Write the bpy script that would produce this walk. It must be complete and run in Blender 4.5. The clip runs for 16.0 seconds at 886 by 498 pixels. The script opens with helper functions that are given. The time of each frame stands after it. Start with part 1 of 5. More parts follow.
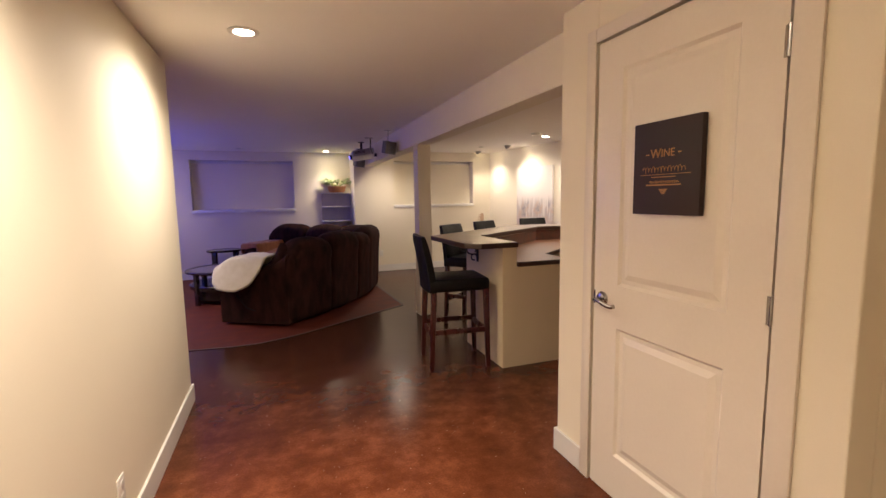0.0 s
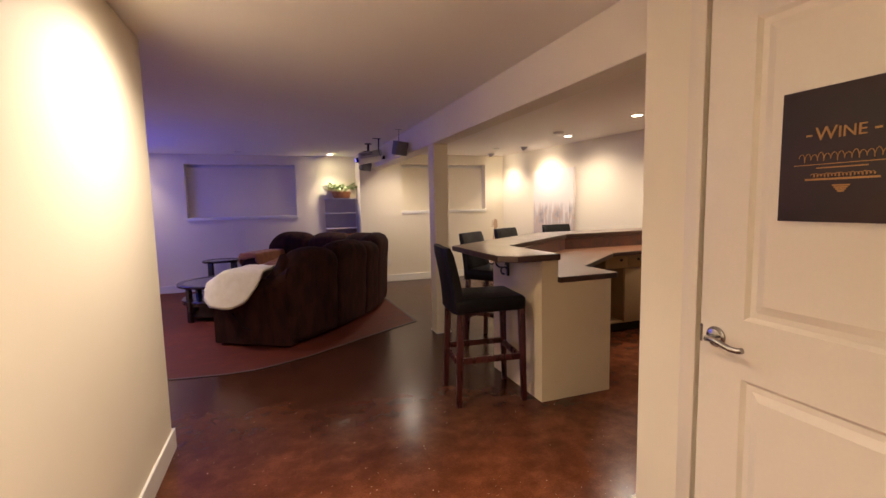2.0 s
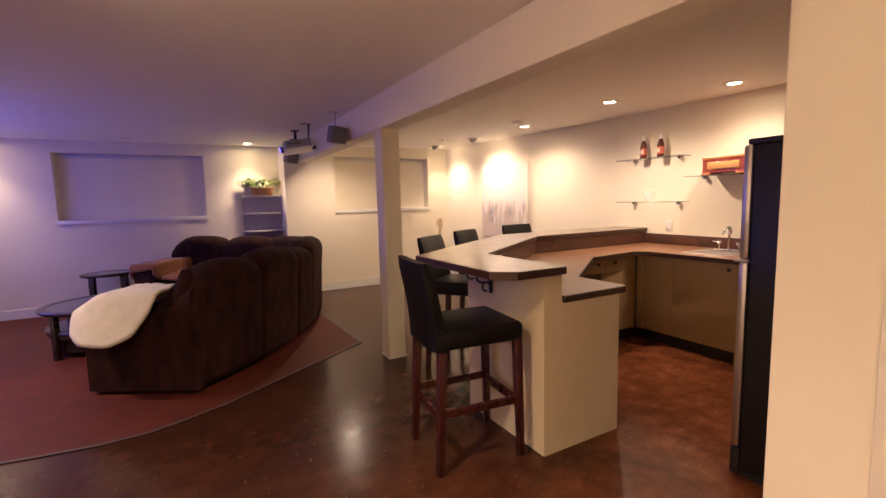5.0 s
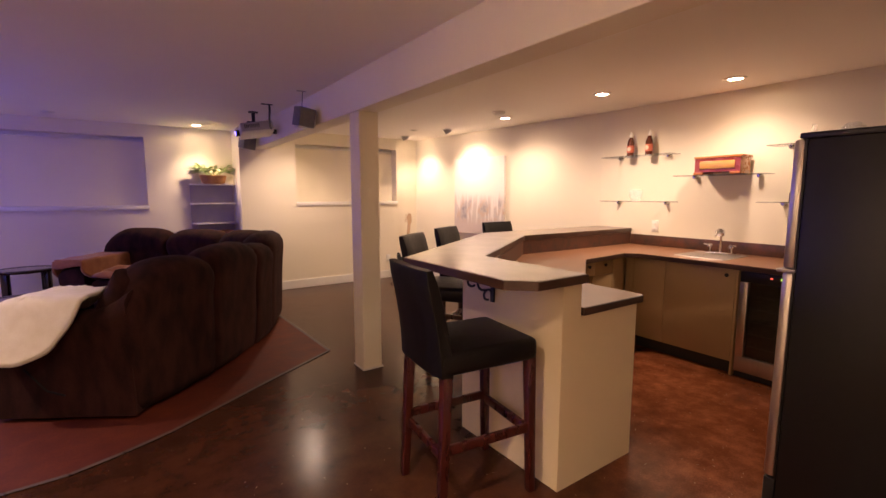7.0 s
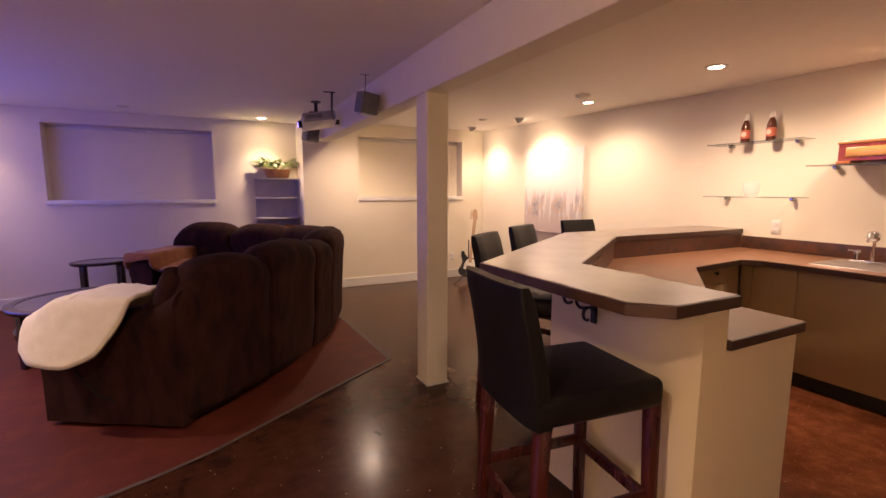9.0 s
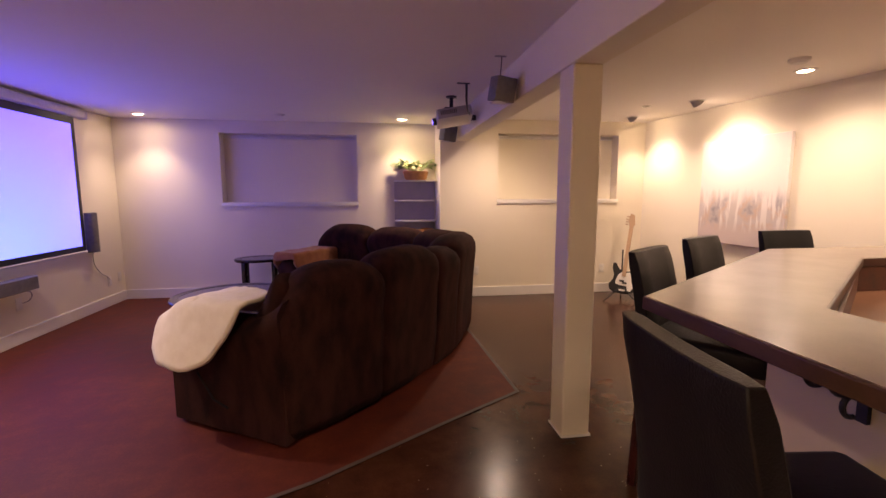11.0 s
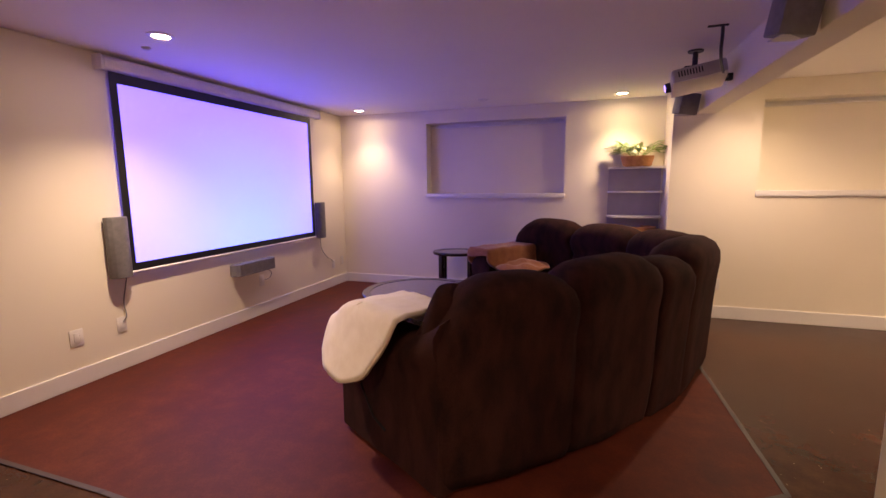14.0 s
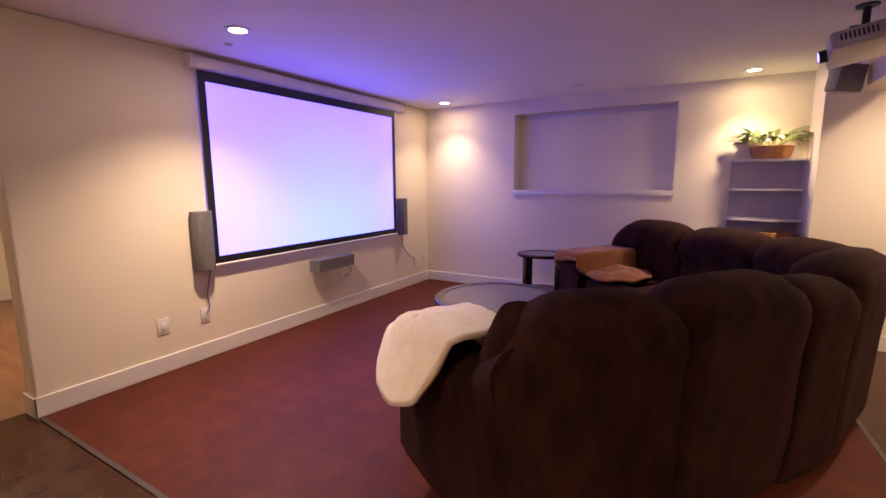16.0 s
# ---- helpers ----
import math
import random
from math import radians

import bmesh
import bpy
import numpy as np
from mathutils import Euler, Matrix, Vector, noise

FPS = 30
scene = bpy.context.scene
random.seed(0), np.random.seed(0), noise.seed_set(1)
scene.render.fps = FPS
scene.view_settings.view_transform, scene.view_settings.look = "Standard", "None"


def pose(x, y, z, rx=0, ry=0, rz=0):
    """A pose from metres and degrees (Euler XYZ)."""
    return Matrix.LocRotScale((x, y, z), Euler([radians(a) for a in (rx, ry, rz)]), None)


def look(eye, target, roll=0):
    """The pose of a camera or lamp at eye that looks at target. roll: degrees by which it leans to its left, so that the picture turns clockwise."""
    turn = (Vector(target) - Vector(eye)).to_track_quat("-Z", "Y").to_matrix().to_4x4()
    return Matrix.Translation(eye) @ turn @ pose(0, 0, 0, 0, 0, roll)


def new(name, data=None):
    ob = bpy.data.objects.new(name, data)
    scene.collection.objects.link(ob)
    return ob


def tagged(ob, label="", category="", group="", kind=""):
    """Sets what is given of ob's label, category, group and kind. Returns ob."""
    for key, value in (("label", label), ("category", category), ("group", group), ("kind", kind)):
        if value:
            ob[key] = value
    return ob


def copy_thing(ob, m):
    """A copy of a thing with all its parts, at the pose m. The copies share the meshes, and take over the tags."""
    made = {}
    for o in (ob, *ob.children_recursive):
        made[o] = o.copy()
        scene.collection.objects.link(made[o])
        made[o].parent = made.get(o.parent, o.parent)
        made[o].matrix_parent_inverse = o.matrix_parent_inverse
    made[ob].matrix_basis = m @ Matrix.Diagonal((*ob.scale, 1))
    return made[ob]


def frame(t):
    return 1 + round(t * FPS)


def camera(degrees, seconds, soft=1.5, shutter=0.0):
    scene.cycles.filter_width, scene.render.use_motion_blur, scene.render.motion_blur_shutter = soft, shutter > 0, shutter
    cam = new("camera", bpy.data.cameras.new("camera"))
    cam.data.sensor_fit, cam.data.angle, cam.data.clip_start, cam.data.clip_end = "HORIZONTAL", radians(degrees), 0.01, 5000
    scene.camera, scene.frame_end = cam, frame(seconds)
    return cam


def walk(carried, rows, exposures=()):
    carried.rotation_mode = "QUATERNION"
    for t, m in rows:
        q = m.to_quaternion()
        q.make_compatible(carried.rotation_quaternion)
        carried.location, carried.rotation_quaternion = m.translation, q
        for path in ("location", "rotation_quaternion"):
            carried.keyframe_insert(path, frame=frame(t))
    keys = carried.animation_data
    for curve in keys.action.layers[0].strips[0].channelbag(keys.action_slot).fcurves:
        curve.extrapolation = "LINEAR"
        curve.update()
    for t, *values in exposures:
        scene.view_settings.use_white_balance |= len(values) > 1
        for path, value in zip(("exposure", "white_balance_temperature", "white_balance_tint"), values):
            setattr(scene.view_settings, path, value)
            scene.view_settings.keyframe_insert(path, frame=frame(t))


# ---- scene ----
cam = camera(89.5, 16.0)
PATH = [
    (0, (1.331, 2.606, 1.38), (2.007, 4.475, 1.153), -0.9),
    (0.5, (1.341, 2.719, 1.379), (2.003, 4.593, 1.156), -0.9),
    (1, (1.329, 2.897, 1.378), (1.999, 4.768, 1.16), -0.9),
    (1.5, (1.317, 3.033, 1.384), (1.995, 4.902, 1.171), -1.0),
    (2, (1.346, 3.169, 1.372), (2.016, 5.042, 1.172), -1.2),
    (2.5, (1.378, 3.309, 1.383), (2.054, 5.18, 1.181), -1.7),
    (3, (1.392, 3.421, 1.383), (2.094, 5.284, 1.183), -1.6),
    (3.5, (1.366, 3.582, 1.387), (2.155, 5.408, 1.18), -1.7),
    (4, (1.344, 3.73, 1.385), (2.224, 5.514, 1.173), -1.5),
    (4.5, (1.39, 3.86, 1.359), (2.308, 5.625, 1.155), -1.4),
    (5, (1.414, 4.006, 1.381), (2.38, 5.744, 1.163), -1.4),
    (5.2, (1.408, 4.036, 1.373), (2.401, 5.759, 1.155), -1.3),
    (7.3, (1.437, 4.525, 1.379), (2.57, 6.155, 1.134), 0.1),
    (7.5, (1.462, 4.575, 1.363), (2.581, 6.235, 1.115), -0.0),
    (8, (1.531, 4.688, 1.369), (2.578, 6.371, 1.105), -0.1),
    (10.3, (1.734, 5.201, 1.338), (2.273, 7.111, 1.089), -0.1),
    (10.5, (1.798, 5.268, 1.337), (2.259, 7.198, 1.084), -0.3),
    (11, (1.849, 5.366, 1.344), (2.138, 7.329, 1.096), -0.1),
    (11.5, (1.841, 5.502, 1.338), (1.978, 7.483, 1.098), -0.1),
    (12, (1.812, 5.627, 1.339), (1.813, 7.612, 1.097), -0.2),
    (12.5, (1.809, 5.718, 1.348), (1.662, 7.697, 1.099), -0.3),
    (13, (1.855, 5.833, 1.357), (1.531, 7.789, 1.095), -0.4),
    (13.5, (1.915, 5.941, 1.357), (1.423, 7.86, 1.083), -0.4),
    (14, (1.923, 6.03, 1.345), (1.297, 7.908, 1.059), -0.5),
    (14.5, (1.901, 6.139, 1.343), (1.167, 7.975, 1.047), -0.4),
    (15, (1.881, 6.216, 1.349), (1.058, 8.014, 1.044), -0.3),
    (15.5, (1.891, 6.304, 1.344), (0.974, 8.055, 1.038), -0.3),
    (16, (1.904, 6.379, 1.346), (0.902, 8.084, 1.044), -0.4),
]
# seconds, stops, kelvin, tint
EXPO = [(0, 0.30, 5750, 6), (3, 0.38, 6100, 10), (5, 0.52, 6600, 16), (8, 0.54, 6950, 24), (11, 0.46, 6750, 22), (13.5, 0.60, 6950, 21), (16, 0.75, 7000, 19)]
walk(cam, [(t, look(eye, target, roll)) for t, eye, target, roll in PATH], EXPO)

# world, lamps and screen light
CEIL = 2.268
POWER, SCREEN, WARM = 3.0, 2.4, (1.0, 0.76, 0.56)
world = bpy.data.worlds.new("world")
world.use_nodes = True
world.node_tree.nodes["Background"].inputs["Strength"].default_value = 0.0
scene.world = world
# x, y, watts, aim, cone in degrees, softness of its edge
LAMPS = [
    (1.20, 5.28, 38, (0.85, 5.25, 0.0), 150, 1.0),
    (1.20, 3.55, 44, (0.75, 3.5, 0.0), 142, 1.0),
    # unseen extra hall lamp, added behind the starting point for more light
    (1.25, 1.60, 44, (0.75, 1.6, 0.0), 140, 1.0),
    (2.18, 11.18, 16, None, 106, 1.0),
    (-0.88, 11.18, 13, None, 106, 1.0),
    (-0.64, 8.25, 42, (-0.35, 8.3, 0.0), 128, 1.0),
    (4.94, 7.03, 25, None, 160, 1.0),
    (5.32, 6.11, 11, None, 150, 1.0),
    (5.10, 8.47, 19, None, 158, 1.0),
    (5.08, 9.62, 20, (5.60, 9.45, 0.9), 125, 1.0),
    (4.98, 10.62, 19, (5.48, 10.60, 0.9), 105, 1.0),
    (3.25, 10.25, 20, None, 152, 1.0),
    (-3.0, 7.4, 30, None, 160, 1.0),
]

# ---- materials ----
def nodes_of(name):
    m = bpy.data.materials.new(name)
    m.use_nodes = True
    nt = m.node_tree
    return m, nt, nt.nodes["Principled BSDF"]


def mat(name, a, b=None, rough=0.5, metal=0.0, scale=6.0, fine=90.0, bump=0.15, coat=0.0, spread=0.08, sheen=0.0, stretch=(1, 1, 1), spec=0.5):
    """A surface with broad and fine variation between colours a and b, uneven gloss and a fine relief."""
    m, nt, p = nodes_of(name)
    n, l = nt.nodes, nt.links
    b = b or tuple(c * 0.88 for c in a)
    co, mp = n.new("ShaderNodeTexCoord"), n.new("ShaderNodeMapping")
    mp.inputs["Scale"].default_value = stretch
    l.new(co.outputs["Object"], mp.inputs["Vector"])
    big, small = n.new("ShaderNodeTexNoise"), n.new("ShaderNodeTexNoise")
    big.inputs["Scale"].default_value, big.inputs["Detail"].default_value = scale, 6
    small.inputs["Scale"].default_value, small.inputs["Detail"].default_value = fine, 3
    for t in (big, small):
        l.new(mp.outputs["Vector"], t.inputs["Vector"])
    add = n.new("ShaderNodeMath")
    add.operation = "ADD"
    l.new(big.outputs["Fac"], add.inputs[0])
    mul = n.new("ShaderNodeMath")
    mul.operation = "MULTIPLY"
    mul.inputs[1].default_value = 0.4
    l.new(small.outputs["Fac"], mul.inputs[0])
    l.new(mul.outputs[0], add.inputs[1])
    ramp = n.new("ShaderNodeValToRGB")
    ramp.color_ramp.elements[0].position, ramp.color_ramp.elements[1].position = 0.5, 0.9
    ramp.color_ramp.elements[0].color, ramp.color_ramp.elements[1].color = (*a, 1), (*b, 1)
    l.new(add.outputs[0], ramp.inputs["Fac"])
    l.new(ramp.outputs["Color"], p.inputs["Base Color"])
    rr = n.new("ShaderNodeMapRange")
    rr.inputs["To Min"].default_value, rr.inputs["To Max"].default_value = max(0.02, rough - spread), min(1, rough + spread)
    l.new(big.outputs["Fac"], rr.inputs["Value"])
    l.new(rr.outputs["Result"], p.inputs["Roughness"])
    p.inputs["Metallic"].default_value = metal
    p.inputs["Coat Weight"].default_value = coat
    p.inputs["Coat Roughness"].default_value = 0.15
    p.inputs["Sheen Weight"].default_value = sheen
    p.inputs["Specular IOR Level"].default_value = spec
    if bump:
        bp = n.new("ShaderNodeBump")
        bp.inputs["Strength"].default_value, bp.inputs["Distance"].default_value = bump, 0.002
        l.new(small.outputs["Fac"], bp.inputs["Height"])
        l.new(bp.outputs["Normal"], p.inputs["Normal"])
    return m


def glow(name, color, strength):
    m, nt, p = nodes_of(name)
    p.inputs["Base Color"].default_value = (0.8, 0.8, 0.8, 1)
    p.inputs["Emission Color"].default_value, p.inputs["Emission Strength"].default_value = (*color, 1), strength
    return m


def glass(name, color=(0.9, 0.95, 0.95), rough=0.02, ior=1.45):
    m, nt, p = nodes_of(name)
    p.inputs["Base Color"].default_value, p.inputs["Roughness"].default_value = (*color, 1), rough
    p.inputs["Transmission Weight"].default_value, p.inputs["IOR"].default_value = 1, ior
    return m


def thin_glass(name, color, alpha):
    """A thin clear pane or wall of glass: mostly see-through, with its gloss."""
    m, nt, p = nodes_of(name)
    p.inputs["Base Color"].default_value, p.inputs["Roughness"].default_value = (*color, 1), 0.06
    p.inputs["Alpha"].default_value = alpha
    return m


def stained(name, dark, mid, light, rough, flecks, zone=None, spec=0.5):
    """Acid-stained, sealed concrete: cloudy mottling, fine grain and pale flecks of aggregate."""
    m, nt, p = nodes_of(name)
    n, l = nt.nodes, nt.links
    co = n.new("ShaderNodeTexCoord")
    big, mid_n, fine = (n.new("ShaderNodeTexNoise") for _ in range(3))
    for t, s, d in ((big, 0.9, 7), (mid_n, 7, 8), (fine, 110, 3)):
        t.inputs["Scale"].default_value, t.inputs["Detail"].default_value = s, d
        t.inputs["Roughness"].default_value = 0.62
        l.new(co.outputs["Object"], t.inputs["Vector"])
    mix = n.new("ShaderNodeMath")
    mix.operation = "MULTIPLY_ADD"
    mix.inputs[1].default_value = 0.55
    l.new(mid_n.outputs["Fac"], mix.inputs[0])
    half = n.new("ShaderNodeMath")
    half.operation = "MULTIPLY"
    half.inputs[1].default_value = 0.45
    l.new(big.outputs["Fac"], half.inputs[0])
    l.new(half.outputs[0], mix.inputs[2])
    grain = n.new("ShaderNodeMath")
    grain.operation = "MULTIPLY_ADD"
    grain.inputs[1].default_value = 0.25
    l.new(fine.outputs["Fac"], grain.inputs[0])
    l.new(mix.outputs[0], grain.inputs[2])
    ramp = n.new("ShaderNodeValToRGB")
    e = ramp.color_ramp.elements
    e[0].position, e[0].color = 0.45, (*dark, 1)
    e[1].position, e[1].color = 0.82, (*light, 1)
    k = e.new(0.62)
    k.color = (*mid, 1)
    l.new(grain.outputs[0], ramp.inputs["Fac"])
    vor = n.new("ShaderNodeTexVoronoi")
    vor.inputs["Scale"].default_value = 55
    l.new(co.outputs["Object"], vor.inputs["Vector"])
    spot = n.new("ShaderNodeMath")
    spot.operation = "LESS_THAN"
    spot.inputs[1].default_value = 0.13
    l.new(vor.outputs["Distance"], spot.inputs[0])
    thin = n.new("ShaderNodeMath")
    thin.operation = "GREATER_THAN"
    thin.inputs[1].default_value = 1 - flecks
    sep = n.new("ShaderNodeSeparateColor")
    l.new(vor.outputs["Color"], sep.inputs["Color"])
    l.new(sep.outputs["Red"], thin.inputs[0])
    both = n.new("ShaderNodeMath")
    both.operation = "MULTIPLY"
    l.new(spot.outputs[0], both.inputs[0])
    l.new(thin.outputs[0], both.inputs[1])
    cm = n.new("ShaderNodeMix")
    cm.data_type = "RGBA"
    l.new(both.outputs[0], cm.inputs["Factor"])
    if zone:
        # rust in the hall and the bar, brown in the passage between them, with a cloudy change-over
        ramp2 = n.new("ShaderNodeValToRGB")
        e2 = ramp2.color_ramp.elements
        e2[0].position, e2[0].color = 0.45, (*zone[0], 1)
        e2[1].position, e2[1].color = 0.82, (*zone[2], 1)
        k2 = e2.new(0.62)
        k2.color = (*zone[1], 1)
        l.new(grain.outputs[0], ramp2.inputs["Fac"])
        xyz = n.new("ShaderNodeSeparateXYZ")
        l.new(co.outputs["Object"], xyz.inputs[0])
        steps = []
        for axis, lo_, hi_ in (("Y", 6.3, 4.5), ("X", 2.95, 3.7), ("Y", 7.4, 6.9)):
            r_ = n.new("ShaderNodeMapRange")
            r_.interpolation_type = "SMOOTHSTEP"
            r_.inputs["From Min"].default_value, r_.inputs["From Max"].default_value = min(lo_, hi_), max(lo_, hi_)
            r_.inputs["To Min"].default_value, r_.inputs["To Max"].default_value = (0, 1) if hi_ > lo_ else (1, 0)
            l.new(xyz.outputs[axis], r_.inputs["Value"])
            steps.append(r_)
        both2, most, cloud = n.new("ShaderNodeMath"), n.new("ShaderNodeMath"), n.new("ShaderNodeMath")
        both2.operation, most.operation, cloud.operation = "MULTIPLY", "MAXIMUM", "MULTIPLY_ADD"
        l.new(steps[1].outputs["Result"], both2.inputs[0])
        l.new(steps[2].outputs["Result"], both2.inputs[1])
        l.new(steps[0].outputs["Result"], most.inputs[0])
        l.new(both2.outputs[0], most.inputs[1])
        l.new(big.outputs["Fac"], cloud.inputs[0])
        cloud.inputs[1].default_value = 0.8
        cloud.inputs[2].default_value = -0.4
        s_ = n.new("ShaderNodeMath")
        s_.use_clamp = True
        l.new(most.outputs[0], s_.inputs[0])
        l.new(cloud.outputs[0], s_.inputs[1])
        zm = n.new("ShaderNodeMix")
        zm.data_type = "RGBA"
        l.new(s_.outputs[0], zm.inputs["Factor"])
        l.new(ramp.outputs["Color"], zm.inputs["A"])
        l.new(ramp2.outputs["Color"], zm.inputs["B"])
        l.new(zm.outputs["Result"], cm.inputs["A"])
    else:
        l.new(ramp.outputs["Color"], cm.inputs["A"])
    cm.inputs["B"].default_value = (0.50, 0.36, 0.24, 1)
    l.new(cm.outputs["Result"], p.inputs["Base Color"])
    p.inputs["Specular IOR Level"].default_value = spec
    rr = n.new("ShaderNodeMapRange")
    rr.inputs["To Min"].default_value, rr.inputs["To Max"].default_value = rough - 0.08, rough + 0.1
    l.new(mid_n.outputs["Fac"], rr.inputs["Value"])
    l.new(rr.outputs["Result"], p.inputs["Roughness"])
    bp = n.new("ShaderNodeBump")
    bp.inputs["Strength"].default_value, bp.inputs["Distance"].default_value = 0.04, 0.002
    l.new(fine.outputs["Fac"], bp.inputs["Height"])
    l.new(bp.outputs["Normal"], p.inputs["Normal"])
    return m


